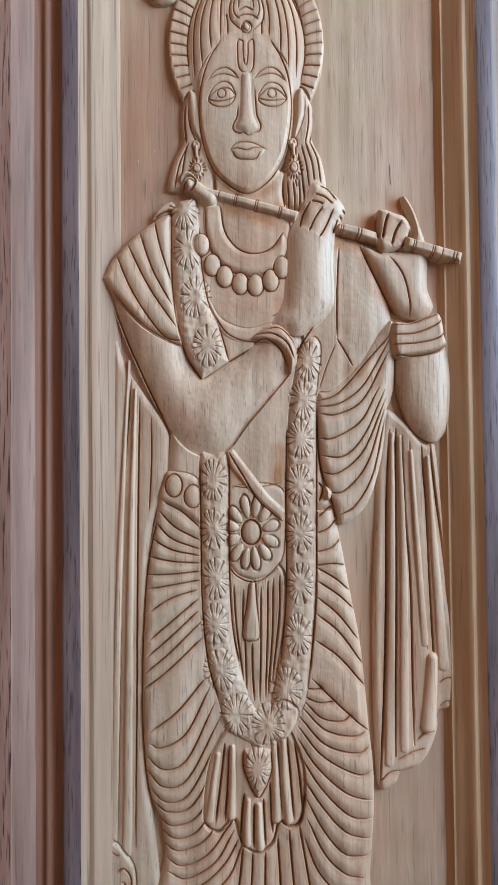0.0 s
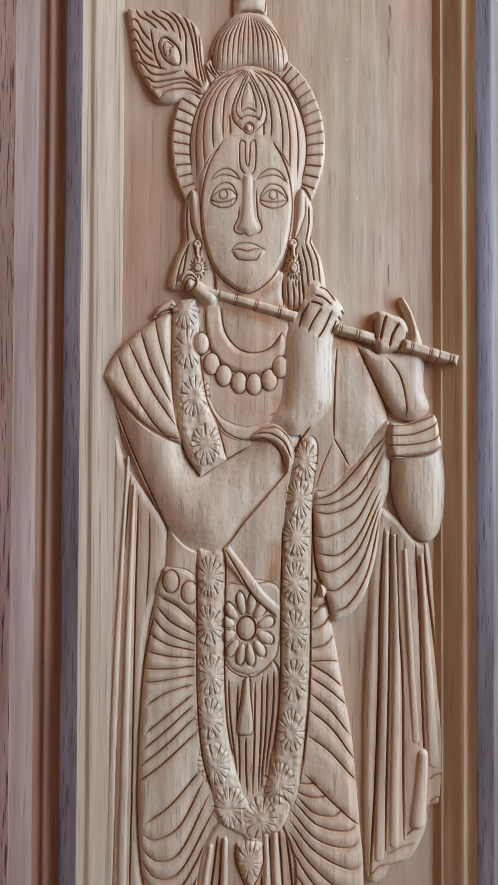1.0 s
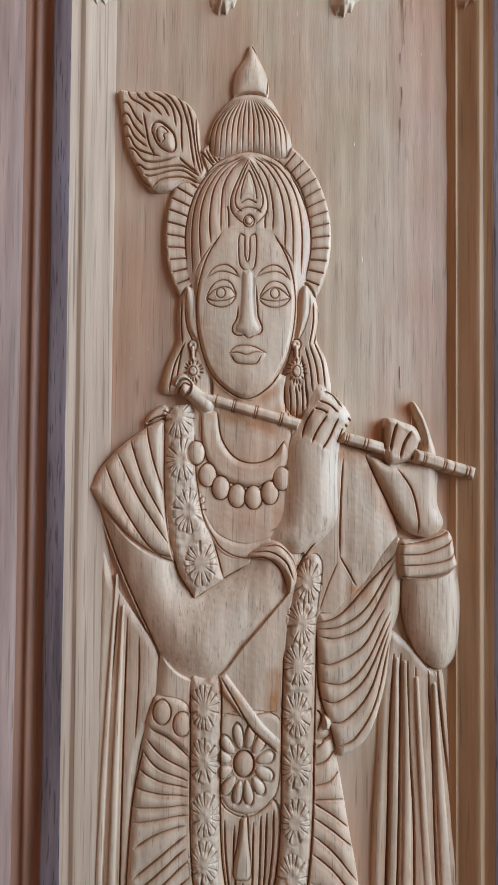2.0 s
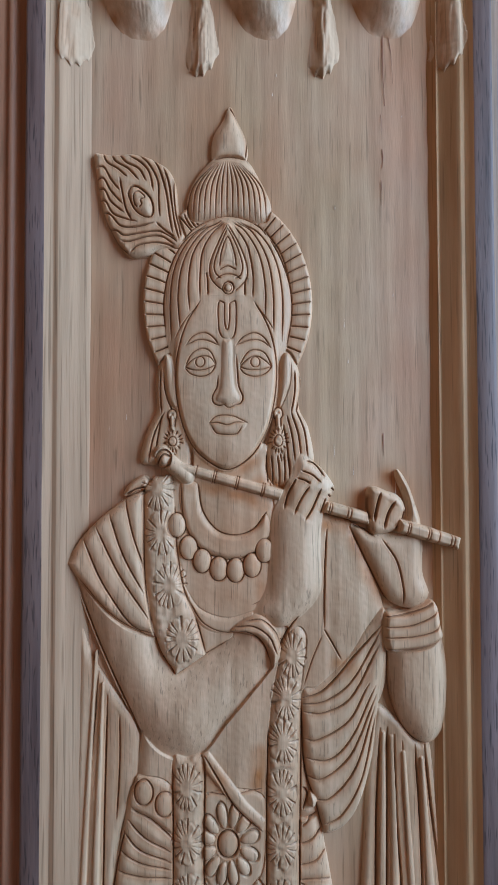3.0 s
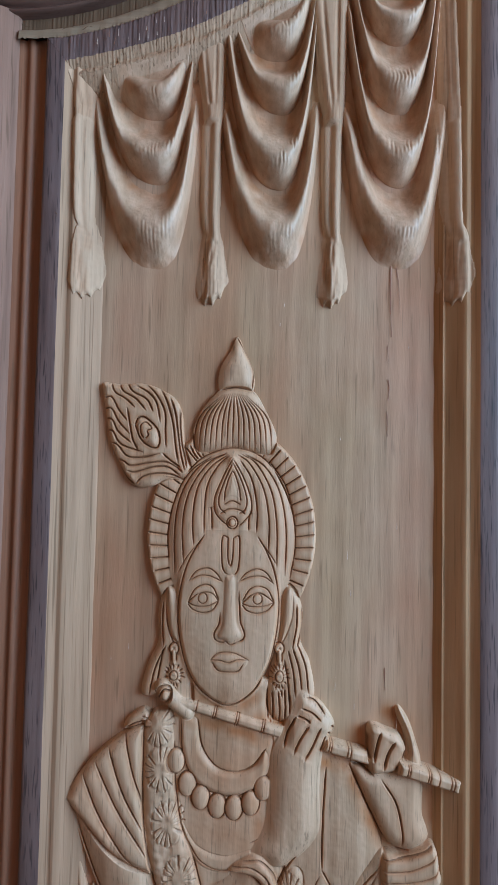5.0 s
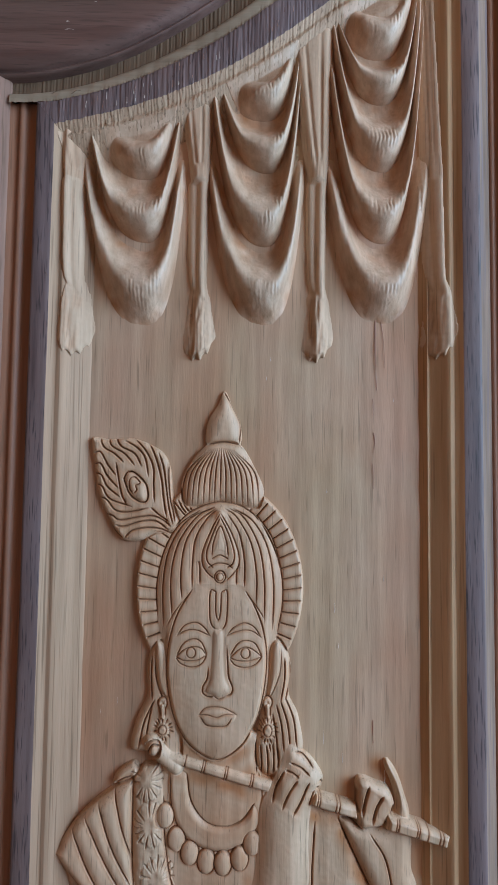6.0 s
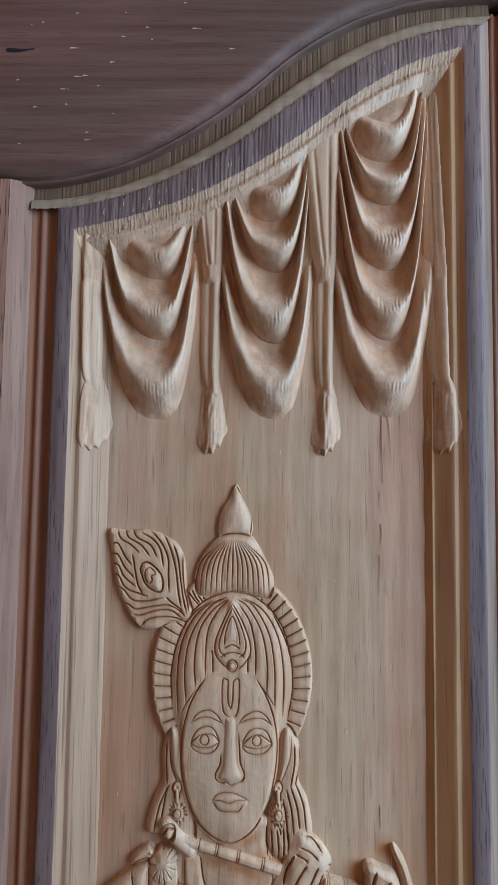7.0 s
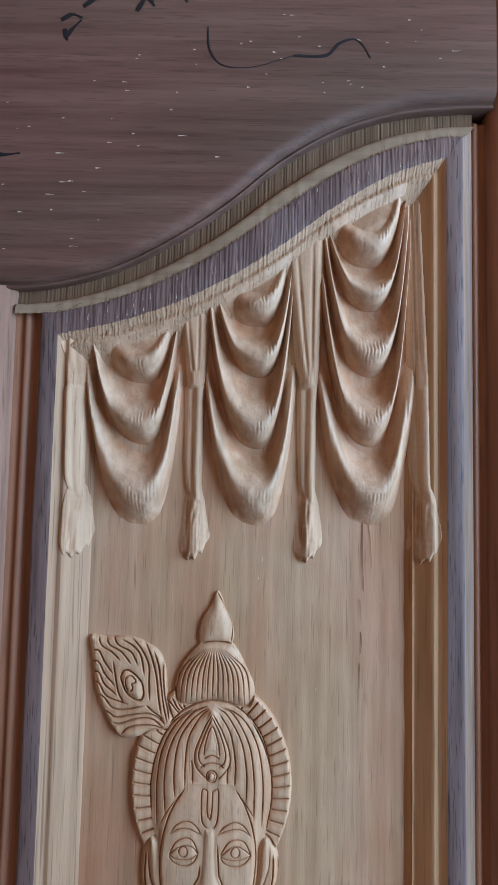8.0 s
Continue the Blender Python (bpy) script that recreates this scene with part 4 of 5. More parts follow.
# belt, medallion
lay([(-118.5, 1059), (-112.5, 1067.5), (-84.5, 1059), (-79, 1013.5), (-101.5, 1028), (-122, 1040)], 11, 6, 7)
for c in ((-109.0, 1053.0), (-90.0, 1042.0)):
    disc(c, 8.2, 11.2, 13, 10.5)
    ring(c, 8.6, 11.6, 1.2, 2.4)
lay([(-54, 1048.5), (0.5, 1049), (3, 995.5), (-4, 970.5), (-17.5, 960), (-34.5, 958), (-50, 968), (-55.5, 996.5)], 10, 5, 7)
cut([(-55.5, 972.5), (-48, 962.5), (-34.5, 955), (-22, 956.5), (-11, 964.5), (-3, 974.5)], 1.2, 2.6)
cut([(-52.5, 1051.5), (-27.5, 1050), (-0.5, 1054.5)], 0.9, 1.8)
ROSE = [(-31.5, 1005)][0]
fig.petals(ROSE, 29, 38, 12, 0.4, 3.2, 2.8, 0.26, 1.1)
disc(ROSE, 8.8, 11.5, 12.5, 9.5)
ring(ROSE, 9.6, 12.4, 1.7, 3.4)
lay([(-55, 1087), (-49, 1089), (-14, 1043), (4, 1026), (0, 1016), (-23, 1036), (-54, 1073)], 12.5, 4, 10, closed_smooth=False)
cut([(-53.5, 1086), (-39, 1062), (-23.5, 1037), (0, 1016)], 1.4, 3.4)
# arms: upper arm, elbow and forearm crossing the chest
lay([(-181, 1262), (-180, 1266), (-169, 1284.5), (-145, 1309), (-113.5, 1328.5), (-98, 1315.5), (-94.5, 1223.5), (-82.5, 1169.5), (-32, 1190.5), (-25, 1202.5), (2.5, 1216), (25, 1200), (13, 1170), (-10, 1141), (-33, 1114), (-53, 1088.5), (-77.5, 1081.5), (-102, 1095), (-130, 1137.5), (-156, 1195.5)], 16, 40, 4)
cut([(-177, 1258.5), (-156, 1201.5), (-133.5, 1150), (-112.5, 1107)], 1.6, 4)
swell([(-84, 1121)][0], 34, 26, 3)
swell([(-140, 1224)][0], 18, 34, 1.5, 30)
cut([(-79.5, 1159.5), (-55, 1176.5), (-32, 1190)], 1.2, 3)
# shoulder cloth
lay([(-181, 1262.5), (-179.5, 1266.5), (-167.5, 1286), (-145, 1308.5), (-111.5, 1329), (-107.5, 1303.5), (-107.5, 1258), (-100, 1223.5), (-87.5, 1193.5), (-111.5, 1197), (-139.5, 1213.5), (-165, 1241)], 17, 10, 9)
for line in ([(-164.5, 1285.5), (-147.5, 1246.5), (-120, 1206.5), (-100, 1198.5)], [(-153, 1296), (-131.5, 1252.5), (-104.5, 1212)], [(-141, 1308.5), (-128, 1270.5), (-109, 1235)], [(-126.5, 1322), (-120, 1292.5), (-109.5, 1258)]):
    cut(line, 1.3, 2.8, soft=0.6)
cut([(-171, 1252.5), (-142.5, 1219.5), (-111.5, 1199), (-87.5, 1191.5)], 0.9, 1.6)
lay([(-129, 1324), (-124.5, 1335.5), (-110.5, 1344), (-103.5, 1337), (-110.5, 1329.5)], 11, 5, 4)
cut([(-127.5, 1325.5), (-117.5, 1331), (-108, 1333)], 1.6, 4)
# garland, upper run
lay([(-108.5, 1332), (-100, 1342.5), (-84.5, 1344.5), (-81.5, 1314.5), (-80, 1280), (-73.5, 1240), (-62.5, 1216), (-52.5, 1177.5), (-79.5, 1160), (-94.5, 1182), (-103, 1212), (-108.5, 1257.5)], 15.5, 10, 10, bumps=0.7, closed_smooth=False)
cut([(-109.5, 1327.5), (-109, 1257.5), (-103, 1212), (-94, 1182), (-80, 1160)], 1.3, 3.5, 0.02)
cut([(-81, 1314.5), (-79.5, 1280), (-73, 1240), (-61.5, 1211.5), (-52.5, 1179.5)], 1.1, 2.5, 0.05)
# garland, two long runs and the lower loop
lay([(-83, 1080.5), (-69.5, 1083.5), (-53.5, 1082), (-53.5, 1030.5), (-54, 974), (-52, 912.5), (-44.5, 868), (-36, 840), (-43, 812.5), (-58.5, 814.5), (-67, 840.5), (-77, 879.5), (-82, 941), (-82.5, 1013.5)], 12.5, 10, 7.5, bumps=0.7)
lay([(22, 1192), (34, 1203), (42, 1190), (36.5, 1142.5), (35.5, 1086), (35, 1029.5), (34, 973), (31.5, 917), (26, 861.5), (18, 827), (-2.5, 823), (-13.5, 834), (-4, 867.5), (2.5, 928.5), (3.5, 996), (4, 1058), (7, 1120), (13, 1160)], 12.5, 10, 7.5, bumps=0.7)
lay([(-63, 828), (-41.5, 845.5), (-23.5, 824), (-2, 839.5), (14.5, 827), (4, 800.5), (-15, 796.5), (-24, 784.5), (-36, 795.5), (-55.5, 807)], 12, 6, 8, bumps=0.7)
lay([(-41, 789), (-27.5, 793), (-14, 788), (-13, 768.5), (-18, 753), (-27, 739.5), (-35.5, 753.5), (-41.5, 771)], 14, 7, 8, closed_smooth=False)
cut([(-41.5, 786.5), (-41.5, 771), (-35.5, 753.5), (-27, 740), (-18, 753), (-13, 768.5), (-13.5, 786.5)], 1.1, 2.4, 0.03)
for line in ([(-82.5, 1075.5), (-82, 1013.5), (-81.5, 941), (-76.5, 879.5), (-66, 839)], [(-53, 1075.5), (-53.5, 974), (-51.5, 912.5), (-44.5, 873.5)], [(5.5, 1109), (4, 1029.5), (3.5, 939.5), (-3, 873)], [(37, 1131), (35, 1029.5), (33.5, 939.5), (27, 867)]):
    cut(line, 1.3, 3.5, 0.03)
for c in [(-96.5, 1332), (-92.5, 1291), (-85, 1243), (-73.5, 1193.5)]:
    flower(c, 15.5, 21.5, 14, turn=0.2 * c[1])
for c in [(27.5, 1177), (22, 1138), (19, 1098.5)]:
    flower(c, 14.5, 20.5, 14, turn=0.3 * c[1])
for c in [(-69.5, 1058), (-69.5, 1009), (-67.5, 959.5), (-69, 914.5), (17.5, 1052), (17, 1004), (17, 953.5), (14.5, 902.5)]:
    flower(c, 14.5, 21.5, 14, turn=0.3 * c[1])
for c in [(-64, 868.5), (-48.5, 824.5), (2, 849.5), (-16.5, 813.5)]:
    flower(c, 17, 21.5, 15, turn=0.1 * c[1])
flower((-27.5, 772), 13.5, 22, 14)
# neck, necklaces
lay([(-64.5, 1373.5), (4, 1373), (6.5, 1347), (12, 1303.5), (-2.5, 1275), (-25.5, 1266.5), (-54, 1275.5), (-70, 1304), (-69.5, 1344.5)], 10.5, 8, 7)
lay([(-75.5, 1336), (-73.5, 1304), (-62.5, 1280), (-43, 1268.5), (-23, 1266.5), (-2.5, 1275), (8, 1292), (3.5, 1308.5), (-8, 1293.5), (-25.5, 1288), (-43.5, 1293.5), (-55.5, 1311), (-59.5, 1336)], 13, 6, 9.5)
cut([(-59.5, 1335.5), (-55, 1311), (-42.5, 1293.5), (-25.5, 1288), (-8, 1293.5), (4.5, 1309.5)], 1.0, 2.4, 0.03)
cut([(-75, 1335.5), (-72.5, 1303), (-61, 1279), (-41.5, 1267), (-22, 1265.5), (-1.5, 1273.5), (6.5, 1286.5)], 1.0, 2.4, 0.03)
for c in [(-79, 1297.5), (-68, 1276.5), (-55.5, 1264.5), (-40, 1257), (-24.5, 1255.5), (-9, 1260), (2.5, 1273.5)]:
    disc(c, 8.2, 11.2, 14, 11)
    ring(c, 8.4, 11.4, 1.0, 1.8)
lay([(-71.5, 1241), (-57.5, 1221), (-32, 1212), (-3.5, 1218.5), (2.5, 1209), (-32, 1197), (-55, 1203), (-67, 1223.5)], 11.5, 5, 9)
cut([(-67, 1226), (-53.5, 1206.5), (-32, 1198), (-9, 1205)], 0.9, 1.8)
cut([(-9, 1223), (2.5, 1230), (6, 1240.5)], 0.7, 1.2)
# halo behind the head
MID = [(-31.5, 1507)][0]
angles = np.linspace(radians(-42), radians(222), 48)
lay(np.vstack([np.stack([MID[0] + 81 * np.cos(angles), MID[1] + 104 * np.sin(angles)], -1), np.stack([MID[0] + 57 * np.cos(angles[::-1]), MID[1] + 80 * np.sin(angles[::-1])], -1)]), 8, 4, 4, closed_smooth=False)
for k in range(37):
    a = radians(-36 + 252 * k / 36)
    cut([(MID[0] + 60 * math.cos(a), MID[1] + 84 * math.sin(a)), (MID[0] + 79 * math.cos(a), MID[1] + 101 * math.sin(a) + 3 * math.cos(2 * a))], 1.3, 3, 0.06)
cut(np.stack([MID[0] + 81.5 * np.cos(angles), MID[1] + 104.5 * np.sin(angles)], -1), 1.0, 2, 0.01)
cut(np.stack([MID[0] + 59 * np.cos(angles), MID[1] + 82 * np.sin(angles)], -1), 1.4, 3, 0.01)
# locks of hair and ears beside the face
lay([(-95, 1451.5), (-79.5, 1457), (-72, 1417), (-63.5, 1359.5), (-70.5, 1345), (-95, 1352.5), (-113.5, 1356), (-109, 1382.5), (-99, 1405.5), (-100, 1428.5)], 10, 8, 3)
lay([(16.5, 1457), (29, 1458.5), (38, 1434), (36, 1408), (45, 1388), (50, 1356.5), (41.5, 1339.5), (16.5, 1332), (5, 1345), (5, 1365), (12, 1405.5)], 10, 8, 3)
for line in ([(-94.5, 1442.5), (-95, 1422.5), (-93.5, 1402.5)], [(-91, 1451.5), (-90, 1422.5), (-79.5, 1394)], [(-91, 1402.5), (-100.5, 1382.5), (-106, 1356.5)], [(-93.5, 1399.5), (-96.5, 1382.5), (-100, 1359.5)], [(31.5, 1442.5), (31.5, 1422.5), (28, 1402.5)], [(36.5, 1440), (37, 1422.5), (32.5, 1402.5)], [(28, 1402.5), (34.5, 1382.5), (37.5, 1359.5)], [(24, 1399.5), (29, 1379.5), (31.5, 1356.5)], [(20.5, 1391), (24, 1371), (26, 1348)], [(32.5, 1405.5), (40.5, 1385), (43.5, 1360.5)]):
    cut(line, 1.3, 3.2)
for line in ([(4.5, 1365), (5.5, 1348), (6, 1336.5)], [(9.5, 1362), (10.5, 1348), (11, 1333.5)], [(15, 1362), (16.5, 1348), (16.5, 1332)], [(21, 1364), (22, 1348), (21.5, 1336.5)], [(25.5, 1359.5), (26.5, 1351), (26, 1341)]):
    cut(line, 1.4, 3.5)
lay([(-91, 1456), (-83, 1451.5), (-78.5, 1417), (-79.5, 1405.5), (-87.5, 1414), (-91, 1434)], 12.5, 5, 8)
lay([(19.5, 1456), (27, 1457), (28, 1434), (22, 1414), (16.5, 1408), (17.5, 1434)], 12.5, 5, 8)
for x, z, high, tall in ((-83, 1375.5, 1401, 4.4), (16, 1376, 1402.5, 5.4)):
    disc((x - 0.5, high - 1), 4.2, 5.2, 13, 10.5)
    ring((x - 0.5, high - 1), 4.4, 5.6, 0.9, 2.0)
    swell((x - 0.5, high - 1), 1.6, 2.4, -2.6)
    band([(x - 0.5, high - 3), (x, z + 11)], 1.9, 13.2, 10)
    for side in (-2.6, 2.6):
        cut([(x + side - 0.5, high - 5), (x + 0.8 * side, z + 13)], 1.0, 2.0)
    disc((x, z), 6.8, tall + 5.6, 12.2, 9.6)
    for k in range(14):
        a, reach = 2 * math.pi * (k + 0.5) / 14 + 0.1 * math.sin(5 * k), 1.0 + 0.14 * math.sin(3.1 * k)
        cut([(x + 5.2 * math.cos(a), z + (tall + 1.6) * math.sin(a)), (x + 9.8 * reach * math.cos(a), z + (tall + 7.2) * reach * math.sin(a))], 1.15, 2.3, 0.3)
    disc((x, z), 3.8, tall, 14.2, 12)
    ring((x, z), 3.7, tall, 0.9, 1.9)
    swell((x, z), 1.9, 0.5 * tall, -1.4)
    cut([(x + 1.5, z - tall - 7), (x + 3, z - tall - 14)], 1.2, 2.2)
# bud, dome and feather of the crown
lay([(-29.5, 1698), (-36, 1684), (-45.5, 1667), (-46.5, 1645), (-30.5, 1642.5), (-14, 1645), (-13.5, 1665), (-22, 1684)], 10, 14, 3)
cut([(-29.5, 1696), (-22, 1683), (-14, 1665), (-14.5, 1647)], 1.0, 2.2, 0.05)
lay([(-46, 1645), (-29, 1648.5), (-13, 1645), (-0.5, 1626), (9.5, 1604), (9, 1591), (1, 1583), (-32, 1587.5), (-62.5, 1584), (-70.5, 1597), (-69.5, 1610), (-61.5, 1627.5)], 12, 16, 3)
for k in range(-7, 8):
    f = k / 7
    a, b, c = [(-32, 1643.5), (-32, 1619.5), (-32.5, 1589)]
    cut([(a[0] + 12 * f, a[1] - 2 - 2 * abs(f)), (b[0] + 33 * f, b[1] - 2 * abs(f)), (c[0] + 38 * f, c[1] - 6 * f * f)], 1.15, 2.2, 0.35)
cut([(-45.5, 1645), (-30.5, 1648), (-13.5, 1645)], 1.2, 2.5)
lay([(-159, 1648.5), (-151, 1650.5), (-143.5, 1649.5), (-132, 1650), (-121.5, 1650.5), (-110, 1648), (-99.5, 1643.5), (-88, 1635.5), (-81, 1620.5), (-77.5, 1591), (-70, 1561), (-92.5, 1558.5), (-107, 1551.5), (-123.5, 1550.5), (-133, 1558.5), (-143, 1576.5), (-150, 1594), (-155, 1620.5)], 9, 6, 3)
BARBS_UP = ([(-150, 1650), (-146, 1641), (-136, 1635), (-127, 1627)], [(-142, 1650), (-138, 1642), (-126, 1635), (-116, 1624)], [(-135, 1651), (-129, 1642), (-116, 1635), (-109, 1623)], [(-126, 1648), (-114, 1641), (-106, 1631), (-102, 1613)], [(-117, 1650), (-106, 1639), (-98, 1623), (-97, 1604), (-96, 1589)], [(-103, 1646), (-96, 1633), (-90, 1612), (-87, 1590), (-84, 1574)], [(-93, 1637), (-88, 1623), (-85, 1604), (-82, 1584), (-78, 1568)], [(-83, 1627), (-83, 1612), (-81, 1592), (-78, 1580), (-76, 1570)])
BARBS_DOWN = ([(-156, 1636), (-149, 1636), (-142, 1624), (-134, 1614)], [(-156, 1625), (-149, 1625), (-142, 1613), (-131, 1601)], [(-154, 1616), (-148, 1614), (-142, 1603), (-130, 1593)], [(-152, 1605), (-147, 1603), (-139, 1591), (-118, 1584)], [(-149, 1593), (-142, 1590), (-133, 1580), (-119, 1579), (-102, 1583)], [(-143, 1577), (-136, 1575), (-129, 1571), (-111, 1574), (-96, 1575), (-84, 1569), (-80, 1565)], [(-133, 1566), (-125, 1565), (-108, 1570), (-94, 1570), (-82, 1562)], [(-124, 1554), (-117, 1561), (-103, 1564), (-90, 1563), (-80, 1559)], [(-134, 1626), (-131, 1610), (-128, 1596), (-123, 1586)], [(-99, 1583), (-91, 1576), (-82, 1570)])
for line in BARBS_UP + BARBS_DOWN:
    cut(line, 1.65, 2.6, 0.1, soft=0.3)
lay([(-126, 1610), (-123, 1617), (-116, 1617), (-105, 1607), (-102, 1596), (-104, 1589), (-111, 1589), (-120, 1596)], 10.5, 8, 7)
cut([(-126, 1610), (-123, 1617), (-116, 1617), (-105, 1607), (-102, 1596), (-104, 1589), (-111, 1589), (-120, 1596), (-126, 1610)], 1.4, 2.6, 0.01)
cut([(-117, 1597), (-120, 1602), (-120, 1610), (-115.5, 1612.5), (-110, 1607), (-114, 1604.5), (-113, 1600), (-116, 1597)], 1.2, 2.2, 0.04)
cut([(-160, 1649), (-157, 1629), (-154, 1607), (-147, 1585), (-135, 1563), (-125, 1553)], 1.2, 2.2, 0.05)
cut([(-73, 1591), (-68.5, 1582.5), (-65, 1578.5)], 1.4, 3)
cut([(-70.5, 1603), (-68.5, 1589), (-61.5, 1578.5)], 1.4, 3)
# head: crown and face are one flush form
lay([(-92, 1506.5), (-89, 1529.5), (-79.5, 1556), (-62.5, 1579), (-31.5, 1590), (-1, 1579.5), (16, 1554), (25.5, 1529.5), (29, 1506.5), (28.5, 1483.5), (23.5, 1462), (17, 1449.5), (16, 1426.5), (11.5, 1401.5), (4.5, 1383.5), (-9, 1361.5), (-32.5, 1348.5), (-55.5, 1360.5), (-69, 1378.5), (-76.5, 1401.5), (-80, 1426.5), (-82.5, 1449.5), (-88, 1465.5), (-91, 1483.5)], 15, 24, 7)
lay([(-57, 1507.5), (-32, 1509.5), (-6.5, 1506.5), (2.5, 1491.5), (10.5, 1472), (14, 1449), (13.5, 1426), (10, 1403.5), (4, 1384), (-9.5, 1362), (-32.5, 1349.5), (-55.5, 1361.5), (-69, 1379.5), (-76.5, 1402.5), (-80.5, 1426), (-80, 1449), (-75.5, 1472), (-68, 1490)], 16.3, 24, 14.2, over=False, soft=7)
swell([(-32, 1432)][0], 44, 66, 2.2)
swell([(-31.5, 1366.5)][0], 30, 16, 1.4)
for line in ([(-90.5, 1480.5), (-92, 1509), (-86, 1540.5), (-72.5, 1566), (-52, 1581)], [(-84.5, 1470.5), (-85.5, 1512), (-80, 1545), (-63.5, 1571.5), (-40.5, 1583)], [(-76, 1478.5), (-78, 1516.5), (-72, 1548.5), (-55, 1574.5), (-37.5, 1584.5)], [(-67, 1497.5), (-68.5, 1522), (-64.5, 1551), (-52, 1571.5), (-36, 1583)], [(-57.5, 1509), (-57.5, 1531.5), (-55, 1554.5), (-45, 1573), (-35, 1582)], [(-50, 1512), (-50.5, 1527), (-51.5, 1533.5)], [(-15.5, 1512), (-15.5, 1522), (-14.5, 1529)], [(-8, 1510.5), (-8, 1533.5), (-13.5, 1560), (-25, 1578.5)], [(3.5, 1493.5), (3.5, 1522), (-2, 1551), (-15.5, 1574.5), (-27, 1583)], [(11.5, 1477.5), (11, 1516.5), (5.5, 1548.5), (-9, 1574.5), (-23.5, 1583.5)], [(19.5, 1469.5), (20, 1512), (14, 1546.5), (-0.5, 1571.5), (-20, 1583.5)], [(24, 1465), (29, 1494.5), (27.5, 1523.5), (19, 1554.5), (2, 1579)]):
    cut(line, 1.2, 2.2, 0.08, soft=0.5)
cut([(-76, 1564.5), (-62.5, 1578.5), (-46.5, 1586.5), (-31.5, 1589.5), (-14.5, 1586.5), (-1, 1579), (6, 1571.5)], 1.2, 2.6, 0.05)
# hairline and outline of the face
cut([(-57, 1507), (-68, 1489.5), (-75, 1471.5), (-79.5, 1448.5), (-80, 1426), (-76.5, 1402), (-69, 1379.5), (-55.5, 1361.5), (-32.5, 1349), (-10, 1361.5), (4, 1383.5), (10, 1403), (13.5, 1426), (14, 1448.5), (10, 1471.5), (2.5, 1491), (-6.5, 1506)], 1.1, 2.4, 0.02)
cut([(-59, 1503), (-68, 1493), (-74.5, 1484), (-81.5, 1470.5)], 0.8, 1.4)
cut([(-3.5, 1501), (5.5, 1489.5), (11.5, 1480)], 0.8, 1.4)
# jewel of the crown
lay([(-31.5, 1581), (-19, 1561.5), (-13, 1540.5), (-14.5, 1527), (-23.5, 1517.5), (-37.5, 1517.5), (-46.5, 1527), (-49, 1540.5), (-42, 1561)], 16.5, 6, 13.5, over=True, soft=2)
for line in ([(-31.5, 1579.5), (-40.5, 1562), (-48, 1542.5), (-47.5, 1529.5), (-42, 1521.5), (-36, 1517)], [(-31.5, 1579.5), (-21.5, 1562), (-14, 1542.5), (-13.5, 1529.5), (-19, 1521.5), (-25, 1516)], [(-31.5, 1575.5), (-38.5, 1559.5), (-44, 1542.5), (-43, 1533), (-37.5, 1527.5)], [(-31.5, 1575.5), (-23.5, 1559.5), (-18, 1542.5), (-19, 1532), (-25, 1527.5)], [(-39, 1536), (-31.5, 1539.5), (-23.5, 1536)], [(-43, 1527), (-36.5, 1531), (-30.5, 1532), (-23.5, 1530.5), (-19, 1527)]):
    cut(line, 1.0, 2.2, 0.05)
lay([(-31.5, 1568), (-25.5, 1553), (-23, 1540), (-31.5, 1541), (-39.5, 1540), (-37.5, 1553)], 17, 5, 14, over=True, soft=1.5)
cut([(-39, 1539), (-37.5, 1552.5), (-31.5, 1567), (-25.5, 1552.5), (-23.5, 1539)], 0.9, 2.0, 0.03)
disc([(-31, 1519)][0], 5.4, 6, 17.5, 14.5)
ring([(-31, 1519)][0], 5.2, 5.8, 0.9, 2.0)
ring([(-31, 1519)][0], 3.2, 3.6, 0.8, 1.6)
# mark on the forehead
cut([(-34.5, 1505), (-40, 1505), (-40, 1482.5), (-37.5, 1473.5), (-32, 1470.5), (-26.5, 1472.5), (-24, 1482), (-24, 1505), (-29.5, 1505)], 1.0, 2.1, 0.01)
cut([(-34.5, 1505), (-34.5, 1487), (-32, 1479), (-30, 1487), (-29.5, 1505)], 1.0, 2.1, 0.01)
